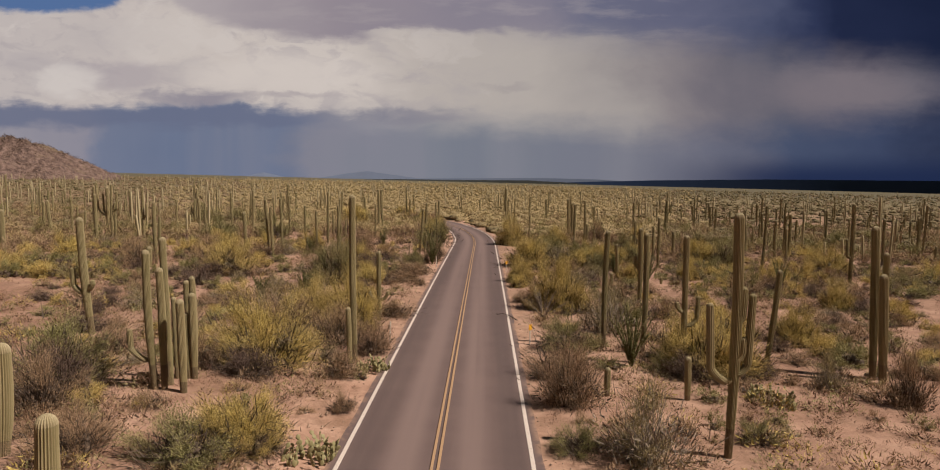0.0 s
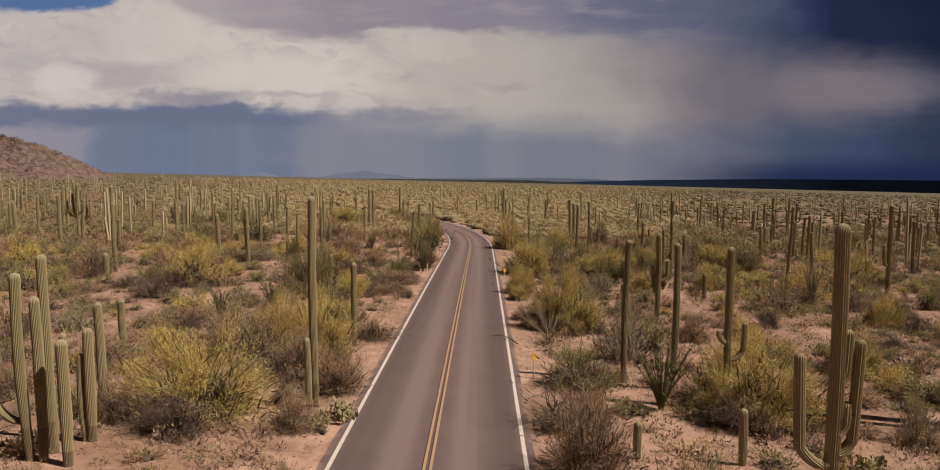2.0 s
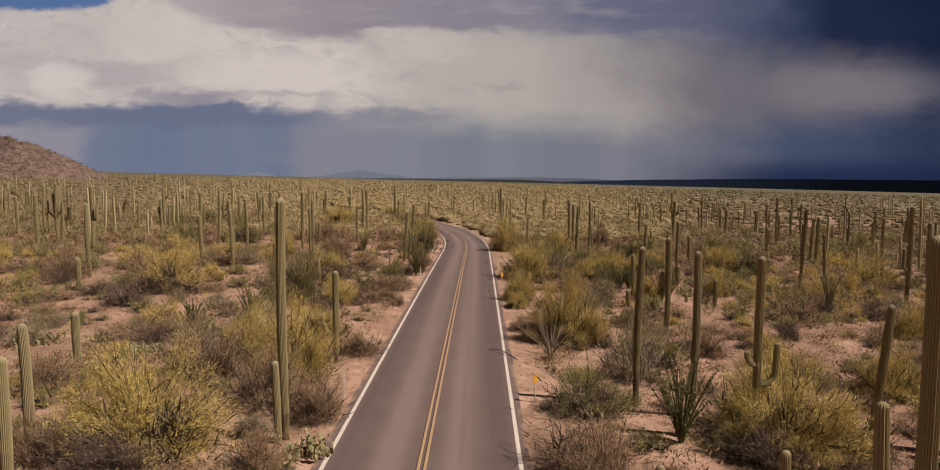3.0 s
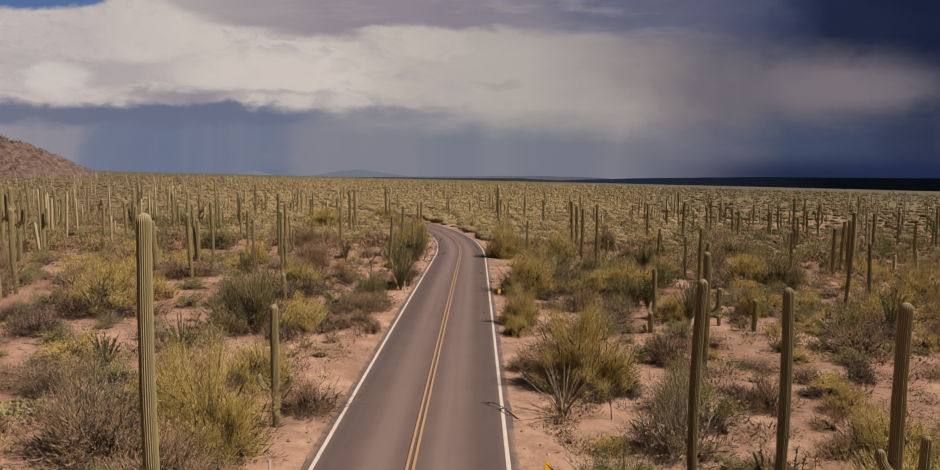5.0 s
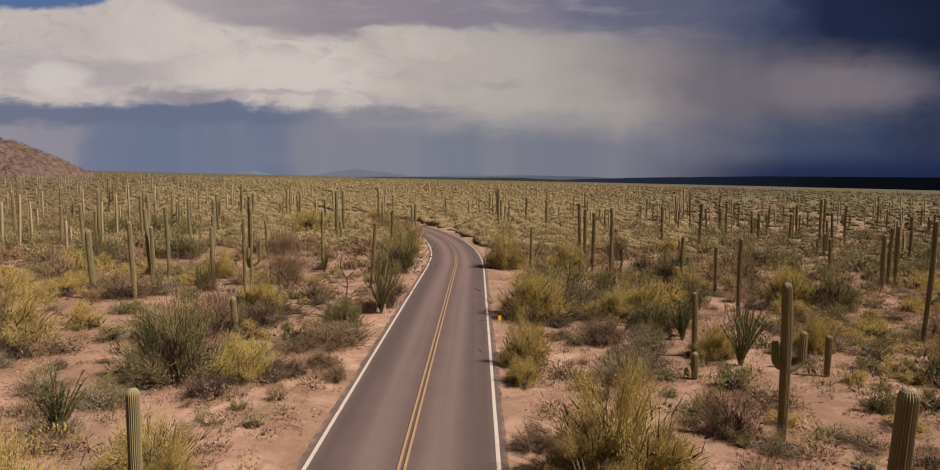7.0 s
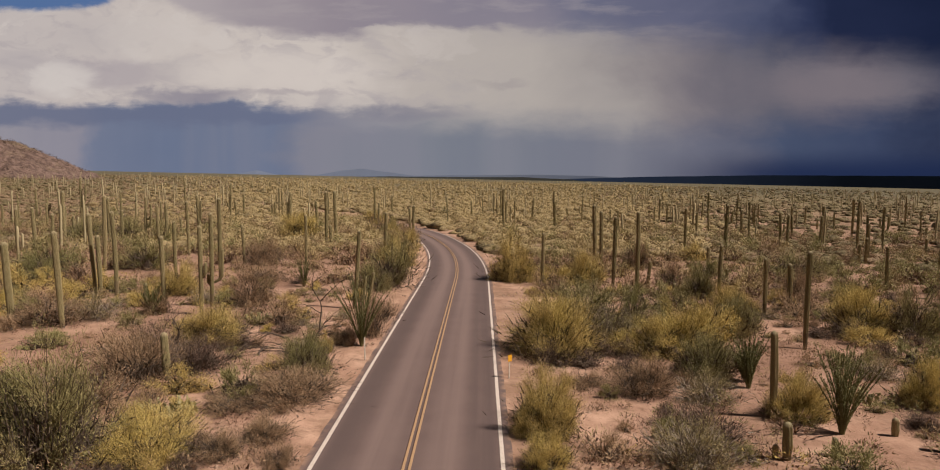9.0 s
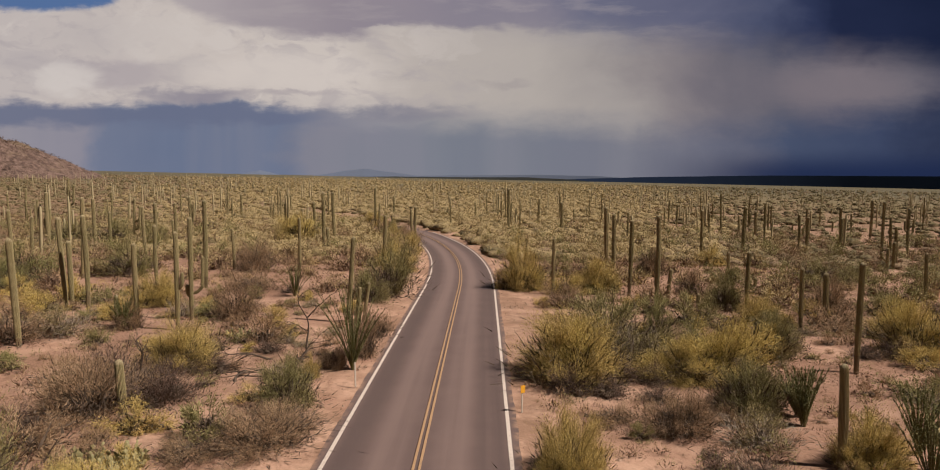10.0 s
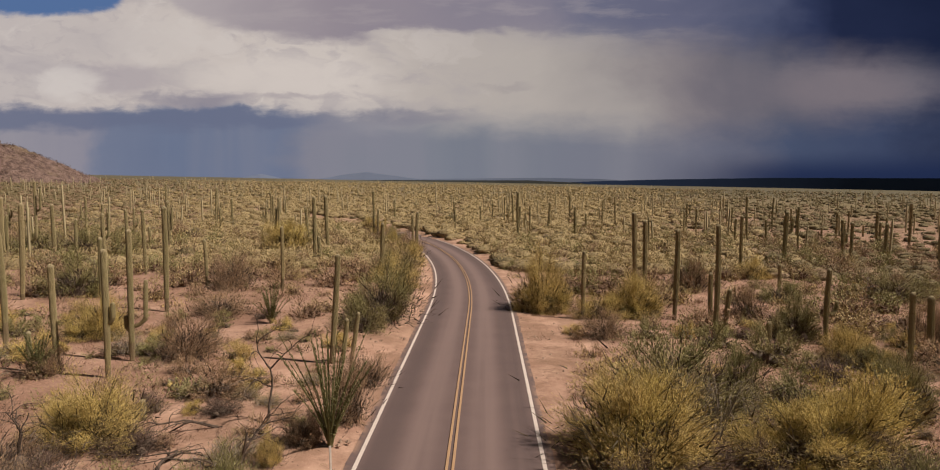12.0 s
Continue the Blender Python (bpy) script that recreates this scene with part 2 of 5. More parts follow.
def make_saguaro(name, one, two, furrow, spine, scars):
    m, T, b = material(name, 0.62)
    oi = T.n.new("ShaderNodeObjectInfo")
    co = T.n.new("ShaderNodeTexCoord").outputs["Object"]
    rib = attribute(T, "rib")
    g = T.mix(oi.outputs["Random"], one, two)
    g = T.mix(T.mul(T.step(T.noise(co, 1.3, 4), 0.42, 0.7), 0.5), g, (0.33, 0.265, 0.150))
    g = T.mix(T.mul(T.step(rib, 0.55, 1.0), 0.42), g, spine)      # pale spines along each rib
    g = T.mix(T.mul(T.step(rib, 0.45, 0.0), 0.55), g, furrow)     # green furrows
    g = T.mix(T.mul(T.step(T.noise(co, 4.5, 3, 0.6), 0.70, 0.74), scars), g, (0.09, 0.065, 0.045))
    T.put(b.inputs["Base Color"], g)
    bump(T, b, T.noise(co, 30.0, 3), 0.4, 0.02)
    return m


def make_leaf(name, dark, light, dry, dryness=0.5, rough=0.7, thin=0.07):
    m, T, b = material(name, rough)
    oi = T.n.new("ShaderNodeObjectInfo")
    co = T.n.new("ShaderNodeTexCoord").outputs["Object"]
    isl = T.n.new("ShaderNodeNewGeometry").outputs["Random Per Island"]
    c = T.mix(isl, dark, light)
    c = T.mix(T.mul(T.step(T.noise(co, 1.1, 3), 0.45, 0.65), dryness), c, dry)
    c = T.mix(T.mul(oi.outputs["Random"], 0.35), c, dry)
    T.put(b.inputs["Base Color"], c)
    tr = T.node("ShaderNodeBsdfTranslucent", Color=c)
    mx = T.n.new("ShaderNodeMixShader")
    T.put(mx.inputs[0], thin)
    T.put(mx.inputs[1], b.outputs[0])
    T.put(mx.inputs[2], tr.outputs[0])
    T.put([q for q in T.n if q.bl_idname == "ShaderNodeOutputMaterial"][0].inputs[0], mx.outputs[0])
    return m


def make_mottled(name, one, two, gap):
    """Dense far brush: lit sprays and the shaded gaps between them painted in by noise."""
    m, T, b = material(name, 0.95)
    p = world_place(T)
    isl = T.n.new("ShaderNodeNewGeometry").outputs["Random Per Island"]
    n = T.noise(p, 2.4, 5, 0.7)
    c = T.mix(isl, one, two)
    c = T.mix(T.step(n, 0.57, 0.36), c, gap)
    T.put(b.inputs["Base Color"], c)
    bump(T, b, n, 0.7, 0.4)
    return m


def make_rock():
    m, T, b = material("red_brown_rock", 0.95)
    p = world_place(T)
    n1, n2 = T.noise(p, 0.03, 6, 0.65), T.noise(p, 0.16, 6, 0.7)
    c = T.mix(T.step(n2, 0.35, 0.65), (0.110, 0.072, 0.064), (0.265, 0.182, 0.158))
    c = T.mix(T.mul(T.step(n1, 0.5, 0.7), 0.5), c, (0.24, 0.185, 0.115))
    T.put(b.inputs["Base Color"], c)
    bump(T, b, n2, 1.0, 5.0)
    return m


def make_plain(name, c1, c2, scale, rough=0.8, depth=0.01):
    m, T, b = material(name, rough)
    co = T.n.new("ShaderNodeTexCoord").outputs["Object"]
    n = T.noise(co, scale, 5, 0.65)
    T.put(b.inputs["Base Color"], T.mix(T.step(n, 0.35, 0.68), c1, c2))
    bump(T, b, n, 0.4, depth)
    return m


M_GROUND, M_ROAD, M_ROCK = make_ground(), make_asphalt(), make_rock()
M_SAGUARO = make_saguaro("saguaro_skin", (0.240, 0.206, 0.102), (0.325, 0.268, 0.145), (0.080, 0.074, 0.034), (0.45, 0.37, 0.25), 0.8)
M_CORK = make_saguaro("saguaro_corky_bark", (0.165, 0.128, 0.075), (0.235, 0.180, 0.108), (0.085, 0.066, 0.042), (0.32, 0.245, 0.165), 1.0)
# same skin in a paler tone for far columns, distance put into the colour
M_FARSAG = make_saguaro("distant_pale_saguaro_skin", (0.40, 0.340, 0.210), (0.48, 0.405, 0.255), (0.32, 0.275, 0.165), (0.55, 0.47, 0.33), 0.0)
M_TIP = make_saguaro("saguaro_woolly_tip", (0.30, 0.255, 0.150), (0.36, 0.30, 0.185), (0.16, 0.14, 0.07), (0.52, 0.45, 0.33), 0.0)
M_WHITE = make_paint("white_line_paint", (0.64, 0.56, 0.52), (0.33, 0.26, 0.24))
M_YELLOW = make_paint("yellow_line_paint", (0.43, 0.272, 0.162), (0.25, 0.175, 0.14))
M_VERDE = make_leaf("palo_verde_twigs", (0.52, 0.402, 0.122), (0.62, 0.480, 0.168), (0.57, 0.418, 0.205), 0.35, 0.7, 0.14)
M_CREO = make_leaf("creosote_leaves", (0.225, 0.220, 0.086), (0.34, 0.312, 0.138), (0.36, 0.275, 0.150), 0.35, 0.7, 0.12)
M_BURR = make_leaf("dry_bursage_twigs", (0.30, 0.200, 0.122), (0.46, 0.322, 0.208), (0.38, 0.250, 0.160), 0.5, 0.7, 0.10)
M_DUSK = make_leaf("dark_dry_twigs", (0.105, 0.070, 0.058), (0.205, 0.140, 0.112), (0.155, 0.102, 0.080), 0.5)
M_PALE = make_leaf("pale_brush_leaves", (0.27, 0.232, 0.110), (0.44, 0.365, 0.190), (0.38, 0.280, 0.165), 0.4, 0.7, 0.2)
# far copies of the near scrub tones: haze and side shade put into the colour
M_FARVERDE = make_leaf("hazed_scrub_leaves", (0.36, 0.287, 0.132), (0.50, 0.402, 0.195), (0.45, 0.338, 0.195), 0.5)
M_FARCREO = make_leaf("hazed_creosote_leaves", (0.18, 0.150, 0.078), (0.30, 0.250, 0.132), (0.29, 0.215, 0.130), 0.5)
M_FARDRY = make_leaf("hazed_dry_twigs", (0.24, 0.165, 0.108), (0.37, 0.262, 0.175), (0.31, 0.212, 0.140), 0.5)
M_BARK = make_plain("grey_bark", (0.060, 0.043, 0.033), (0.150, 0.108, 0.082), 9.0)
M_GREENBARK = make_plain("olive_bark", (0.060, 0.045, 0.026), (0.140, 0.104, 0.062), 9.0)
# inner twigs coloured dark to stand for the shade inside the brush
M_CORE = make_leaf("shaded_inner_twigs", (0.105, 0.066, 0.045), (0.20, 0.130, 0.090), (0.16, 0.098, 0.070), 0.5, 0.95, 0.0)
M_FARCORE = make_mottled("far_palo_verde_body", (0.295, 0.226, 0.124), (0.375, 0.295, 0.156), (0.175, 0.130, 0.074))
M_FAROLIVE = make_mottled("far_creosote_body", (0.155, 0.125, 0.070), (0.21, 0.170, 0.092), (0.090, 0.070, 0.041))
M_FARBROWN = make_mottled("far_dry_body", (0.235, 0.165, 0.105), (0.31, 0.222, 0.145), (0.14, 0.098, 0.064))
M_TUFT = make_leaf("dry_tuft_stems", (0.15, 0.080, 0.055), (0.275, 0.155, 0.112), (0.21, 0.115, 0.082), 0.5)
M_DEAD = make_plain("bleached_dead_wood", (0.16, 0.125, 0.10), (0.34, 0.285, 0.235), 12.0)
M_CHAR = make_plain("dark_dead_wood", (0.055, 0.040, 0.032), (0.13, 0.095, 0.075), 12.0)
M_PAD = make_leaf("prickly_pear_skin", (0.19, 0.19, 0.085), (0.34, 0.31, 0.165), (0.38, 0.30, 0.16), 0.5, 0.5)
M_CANE = make_leaf("ocotillo_leaves", (0.085, 0.095, 0.030), (0.190, 0.185, 0.075), (0.17, 0.14, 0.07), 0.4)
M_POST = make_plain("white_post_plastic", (0.50, 0.43, 0.38), (0.64, 0.57, 0.52), 5.0, 0.5)
M_MARK = make_plain("amber_reflector", (0.75, 0.36, 0.03), (0.85, 0.45, 0.05), 5.0, 0.35)
M_STONE = make_plain("desert_stone", (0.24, 0.155, 0.115), (0.46, 0.335, 0.26), 4.0, 0.9)
# storm shade on the dark range and haze on the blue one are put into colour
M_FAR = make_plain("storm_shaded_range", (0.028, 0.055, 0.140), (0.034, 0.062, 0.150), 0.004, 1.0)
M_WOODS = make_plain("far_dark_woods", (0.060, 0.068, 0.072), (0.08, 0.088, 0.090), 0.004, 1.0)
M_BLUE = make_plain("haze_blue_range", (0.215, 0.270, 0.425), (0.23, 0.285, 0.44), 0.004, 1.0)


# ---- building helpers ----
def mesh_of(name, verts, faces, mat, smooth=False, attrs=None):
    me = bpy.data.meshes.new(name)
    me.from_pydata([tuple(v) for v in verts], [], [tuple(int(i) for i in f) for f in faces])
    me.materials.append(mat)
    if smooth:
        me.shade_smooth()
    for key, values in (attrs or {}).items():
        at = me.attributes.new(key, "FLOAT", "POINT")
        at.data.foreach_set("value", np.asarray(values, dtype=np.float32))
    return me


def part(name, me, parent, label="", m=None):
    ob = new(name, me)
    ob.parent = parent
    if m is not None:
        ob.matrix_basis = m
    if label:
        tagged(ob, label)
    return ob


def road_centre(y):
    """The road's middle at that distance along: straight, then a bend."""
    x = -1.60 - 0.0100 * y
    if y > 106:
        d = y - 106
        x -= 0.0018 * d * d + 0.0000045 * d ** 3
    return x


def road_level(y):
    a = min(max(y, -20.0), 110.0)
    z = 0.418 - 0.00027 * a - 0.0000710 * a * a
    if y > 110:
        d = y - 110
        z += -0.0150 * d / (1 + d / 120.0) - 0.0010 * d
    return z


MOUNDS = ((-14.0, 27.0, 0.75, 7.0), (-7.4, 34.6, -0.45, 2.5))


def terrain(x, y):
    """Height of the desert floor: falls gently to the right, with a mound and a dip fitted to the camera's view of
    plant feet.
    """
    z = road_level(y) - 0.018 * (x - (-1.5 - 0.0099 * min(y, 110)))
    u = abs(x - road_centre(y))
    away = min(1.0, max(0.0, (u - 3.6) / 5.0))
    wave = noise.noise(Vector((x * 0.07, y * 0.07, 1.3))) * 0.28 + noise.noise(Vector((x * 0.45, y * 0.45, 7.0))) * 0.06
    far = max(1.0, math.hypot(x, y) / 90.0)
    for mx, my, lift, wide in MOUNDS:
        d2 = ((x - mx) ** 2 + (y - my) ** 2) / wide ** 2
        if d2 < 9:
            z += lift * math.exp(-d2) * away
    return z + away * wave * min(far, 3.0)


def ground_at(x, y):
    return terrain(x, y) - 0.02


# ---- the ground: one sheet to the horizon ----
def spread(lo, hi, step, end, grow=1.16):
    mid = list(np.arange(lo, hi + 1e-6, step))
    out, s, v = [], step, hi
    while v < end:
        s *= grow
        v += s
        out.append(v)
    inn, s, v = [], step, lo
    while v > -end:
        s *= grow
        v -= s
        inn.append(v)
    return inn[::-1] + mid + out


def build_ground():
    xs, ys = spread(-50, 48, 0.7, 3200), [v for v in spread(-10, 150, 0.8, 3600) if v > -900]
    verts, far, edge, litter = [], [], [], []
    for y in ys:
        c, zr = road_centre(min(y, 320)), road_level(y)
        for x in xs:
            u = abs(x - c)
            z = terrain(x, y)
            if u < 5.2 and y < 320:                       # bed of the road, shoulders ramped up to it
                bed = zr - 0.09
                k = min(1.0, max(0.0, (u - 3.75) / 1.4))
                z = bed * (1 - k) + z * k
            r = math.hypot(x, y - 30)
            verts.append((x, y, z))
            litter.append(min(1.0, max(0.0, (u - 6.5 - 2.5 * (x < c)) / 8.0)))
            far.append(min(1.0, max(0.0, (r - 150) / 260)))
            edge.append(min(1.0, max(0.0, (r - 450) / 500)))
    n = len(xs)
    faces = [(j * n + i, j * n + i + 1, (j + 1) * n + i + 1, (j + 1) * n + i) for j in range(len(ys) - 1) for i in range(n - 1)]
    ob = new("ground", mesh_of("ground", verts, faces, M_GROUND, True, {"far": far, "edge": edge, "litter": litter}))
    tagged(ob, "pink sandy desert floor with dry litter", "ground", kind="structure")


build_ground()


# ---- the road ----
def ribbon(name, u0, u1, lift, mat, y0, y1, thick, waver=0.0, step=1.0):
    """A strip of the road between two offsets from its middle, with a real thickness."""
    ys = np.arange(y0, y1 + 0.01, step)
    verts, faces, uvs = [], [], []
    for y in ys:
        c, s = road_centre(y), (road_centre(y + 0.5) - road_centre(y - 0.5))
        z = road_level(y) + lift
        nx, ny = 1 / math.hypot(1, s), -s / math.hypot(1, s)
        w0 = noise.noise(Vector((y * 0.9, u0, 2.0))) * waver
        w1 = noise.noise(Vector((y * 0.9, u1, 5.0))) * waver
        for u, dz in ((u0 - w0 - 0.01, -thick), (u0 - w0, 0), (u1 + w1, 0), (u1 + w1 + 0.01, -thick)):
            crown = -0.012 * abs(u)
            verts.append((c + nx * u, y + ny * u, z + dz + crown))
            uvs.append((u, y))
    for j in range(len(ys) - 1):
        for i in range(3):
            faces.append((j * 4 + i, j * 4 + i + 1, j * 4 + 5 + i, j * 4 + 4 + i))
    me = mesh_of(name, verts, faces, mat)
    lay = me.uv_layers.new(name="UVMap")
    for lp in me.loops:
        lay.data[lp.index].uv = uvs[lp.vertex_index]
    return me


road = tagged(new("road", ribbon("road", -3.69, 3.69, 0.0, M_ROAD, -30, 260, 0.12, 0.07, 0.5)), "two-lane worn grey-brown asphalt desert road", "road", kind="structure")
for u, label in ((-3.32, "white edge line"), (3.32, "white edge line")):
    part("edge_line", ribbon("edge_line", u - 0.065, u + 0.065, 0.004, M_WHITE, -30, 255, 0.003, 0.006), road, label)
for u in (-0.11, 0.11):
    part("centre_line", ribbon("centre_line", u - 0.04, u + 0.04, 0.004, M_YELLOW, -30, 255, 0.003, 0.005), road, "yellow centre line")


# ---- cacti ----
def ribbed_tube(path, radii, ribs, depth=0.16, closed=True):
    """A ribbed cactus limb along a path, closed with a dome or left open."""
    seg = ribs * 2
    verts, faces, rib = [], [], []
    pts = [Vector(p) for p in path]
    side0 = Vector((1, 0, 0))
    for k, p in enumerate(pts):
        t = (pts[min(k + 1, len(pts) - 1)] - pts[max(k - 1, 0)]).normalized()
        a = (side0 - t * side0.dot(t)).normalized()
        b2 = t.cross(a)
        for i in range(seg):
            ang = 2 * math.pi * i / seg
            crest = i % 2 == 0
            r = radii[k] * (1.0 if crest else 1 - depth)
            verts.append(p + a * (math.cos(ang) * r) + b2 * (math.sin(ang) * r))
            rib.append(1.0 if crest else 0.0)
    for k in range(len(pts) - 1):
        for i in range(seg):
            j = (i + 1) % seg
            faces.append((k * seg + i, k * seg + j, (k + 1) * seg + j, (k + 1) * seg + i))
    if not closed:
        return verts, faces, {"rib": rib}
    verts.append(pts[-1] + (pts[-1] - pts[-2]) * 0.15)
    rib.append(0.6)
    top = len(verts) - 1
    for i in range(seg):
        faces.append(((len(pts) - 1) * seg + i, (len(pts) - 1) * seg + (i + 1) % seg, top))
    return verts, faces, {"rib": rib}


def dome(n=5):
    return [(math.sin(a), math.cos(a)) for a in (math.pi / 2 * (k + 1) / (n + 0.35) for k in range(n))]


def saguaro(x, y, h, d, lean=0.0, arms=(), label=""):
    """A saguaro: ribbed trunk swelling above the waist, with any arms. arms: (share of height, reach to the side, rise)."""
    rnd = random.Random(int(x * 37) * 1009 + int(y * 53))
    d = max(d, 0.31 if h > 4 else 0.0)
    base = new("saguaro_cactus")
    base.matrix_world = Matrix.Translation((x, y, ground_at(x, y) - 0.06))
    r = d / 2
    ribs = 22 if d > 0.3 else 18
    k = max(6, int(h / 0.55))
    path, rad = [], []
    tx = math.tan(radians(lean)) * h
    bow, by = rnd.uniform(-0.013, 0.013) * h, rnd.uniform(-0.013, 0.013) * h
    for i in range(k + 1):
        f = i / k
        zz = f * (h - r)
        path.append((tx * f + bow * math.sin(math.pi * f), by * math.sin(math.pi * f), zz))
        rad.append(r * (0.80 + 0.24 * min(1, f * 2.2)) * (1.0 - 0.16 * max(0, f - 0.5)) * rnd.uniform(0.95, 1.04))
    last, rl = path[-1], rad[-1]
    for s, c in dome(4):
        path.append((last[0], last[1], last[2] + s * r * 1.1))
        rad.append(rl * c)
    n0, n1 = max(1, round(k * rnd.uniform(0.08, 0.22))), len(path) - 5
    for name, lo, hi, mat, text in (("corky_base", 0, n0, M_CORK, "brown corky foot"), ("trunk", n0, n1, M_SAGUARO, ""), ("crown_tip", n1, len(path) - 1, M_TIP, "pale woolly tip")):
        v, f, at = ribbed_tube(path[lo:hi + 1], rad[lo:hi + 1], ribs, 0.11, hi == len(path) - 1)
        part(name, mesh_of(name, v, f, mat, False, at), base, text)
    for share, reach, rise in arms:
        share = min(0.9, max(0.08, share))
        z0 = share * h
        ra = min(r * 0.74, 0.15)
        off = Vector((tx * share, 0, z0))
        sgn = 1 if reach > 0 else -1
        reach = max(abs(reach), r + ra * 0.8) * sgn
        yb = rnd.uniform(-0.25, 0.25) * abs(reach)
        pth, rr = [], []
        drop = 0.12 if rise > 0 else 0.0
        for i in range(9):
            a = math.pi / 2 * i / 8
            pth.append(off + Vector((reach * math.sin(a) * (0.25 + 0.75 * i / 8), yb * math.sin(a), -drop * math.sin(a * 2) + (1 - math.cos(a)) * abs(reach) * 0.55)))
            rr.append(ra * (0.62 + 0.38 * min(1, i / 4)))
        end = pth[-1]
        up = max(0.12, rise - abs(reach) * 0.55 - ra)
        if rise <= 0:
            for i in range(1, 4):
                pth.append(end + Vector((sgn * 0.16 * i, 0, -0.10 * i)))
                rr.append(ra * 0.9)
        else:
            for i in range(1, 5):
                pth.append(end + Vector((sgn * 0.04 * up * i / 4, 0, up * i / 4)))
                rr.append(ra * (1.0 + 0.05 * math.sin(i)))
        last = pth[-1]
        for s, c in dome(4):
            pth.append(last + Vector((0, 0, s * ra)))
            rr.append(rr[-1] * 0 + ra * c)
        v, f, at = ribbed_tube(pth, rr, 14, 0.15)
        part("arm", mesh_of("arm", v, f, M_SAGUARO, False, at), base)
    if not label:
        size = "short" if h < 2.6 else "tall" if h > 6.5 else "mid-height"
        label = "%s green ribbed saguaro cactus %s on sand" % (size, "with raised arms" if arms else "with one bare column")
    tagged(base, label, "cactus", "saguaros of the desert")
    return base


# ---- shrubs: frames of limbs and clouds of twigs ----
def tubes(paths, radii, sides=4):
    verts, faces = [], []
    for p, rr in zip(paths, radii):
        o = len(verts)
        for k, q in enumerate(p):
            q = Vector(q)
            t = (Vector(p[min(k + 1, len(p) - 1)]) - Vector(p[max(k - 1, 0)])).normalized()
            a = t.orthogonal().normalized()
            b2 = t.cross(a)
            r = rr[0] + (rr[1] - rr[0]) * k / (len(p) - 1)
            for i in range(sides):
                an = 2 * math.pi * i / sides
                verts.append(q + a * math.cos(an) * r + b2 * math.sin(an) * r)
        for k in range(len(p) - 1):
            for i in range(sides):
                j = (i + 1) % sides
                faces.append((o + k * sides + i, o + k * sides + j, o + (k + 1) * sides + j, o + (k + 1) * sides + i))
    return verts, faces


def blades(rng, pos, direc, length, width, face=None):
    """Thin pointed slips from pos along direc, each its own island."""
    n = len(pos)
    direc = direc / np.linalg.norm(direc, axis=1, keepdims=True)
    if face is None:
        face = np.array([0, 0, 0.8])
    s = np.cross(direc, face + rng.normal(size=(n, 3)) * 0.38)
    s /= np.linalg.norm(s, axis=1, keepdims=True) + 1e-9
    L, W = length.reshape(-1, 1), width.reshape(-1, 1)
    v = np.empty((n, 3, 3))
    v[:, 0], v[:, 1] = pos - s * W * 0.5, pos + s * W * 0.5
    v[:, 2] = pos + direc * L
    return v.reshape(-1, 3), np.arange(n * 3).reshape(-1, 3)


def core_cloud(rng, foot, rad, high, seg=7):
    """An added inner body that makes each clump read dense and shaded: a lumpy low dome."""
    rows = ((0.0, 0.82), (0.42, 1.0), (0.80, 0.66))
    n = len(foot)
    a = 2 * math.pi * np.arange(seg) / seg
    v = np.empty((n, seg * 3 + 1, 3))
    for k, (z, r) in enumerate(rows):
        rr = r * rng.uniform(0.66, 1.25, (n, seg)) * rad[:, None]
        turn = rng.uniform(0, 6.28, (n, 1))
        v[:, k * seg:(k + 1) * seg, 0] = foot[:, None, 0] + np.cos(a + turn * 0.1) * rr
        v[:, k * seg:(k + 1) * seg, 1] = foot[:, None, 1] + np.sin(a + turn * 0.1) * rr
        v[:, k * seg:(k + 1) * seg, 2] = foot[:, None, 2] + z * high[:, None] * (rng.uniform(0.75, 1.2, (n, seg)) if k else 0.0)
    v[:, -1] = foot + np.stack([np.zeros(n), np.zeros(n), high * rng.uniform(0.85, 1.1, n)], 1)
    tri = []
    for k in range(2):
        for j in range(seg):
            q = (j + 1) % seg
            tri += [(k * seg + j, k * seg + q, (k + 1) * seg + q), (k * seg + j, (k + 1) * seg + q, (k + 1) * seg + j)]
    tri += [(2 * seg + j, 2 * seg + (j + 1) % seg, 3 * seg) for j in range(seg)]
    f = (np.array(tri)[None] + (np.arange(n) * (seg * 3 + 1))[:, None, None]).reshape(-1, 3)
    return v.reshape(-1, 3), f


def both(one, two):
    """Two sheets of faces as one."""
    return np.concatenate([one[0], two[0]]), np.concatenate([one[1], two[1] + len(one[0])])


def lobes(rng, n, low):
    """Centres of the clumps of a crown of unit radius and unit height."""
    out = []
    bulge = rng.uniform(0, 6.28, 3)
    while len(out) < n:
        a, z = rng.uniform(0, 2 * math.pi), rng.uniform(low, 1.0 if rng.random() < 0.68 else 0.36)
        rr = math.sqrt(max(0.0, 1 - ((z - 0.40) / 0.64) ** 2)) * rng.uniform(0.15, 1.0) ** 0.45
        grow = 1 + 0.16 * math.sin(2 * a + bulge[0]) + 0.13 * math.sin(3 * a + bulge[1])
        out.append(np.array([math.cos(a) * rr * 0.86 * grow, math.sin(a) * rr * 0.86 * grow, z * 0.9 * (1 + 0.14 * math.sin(2 * a + bulge[2]))]))
    return np.array(out)


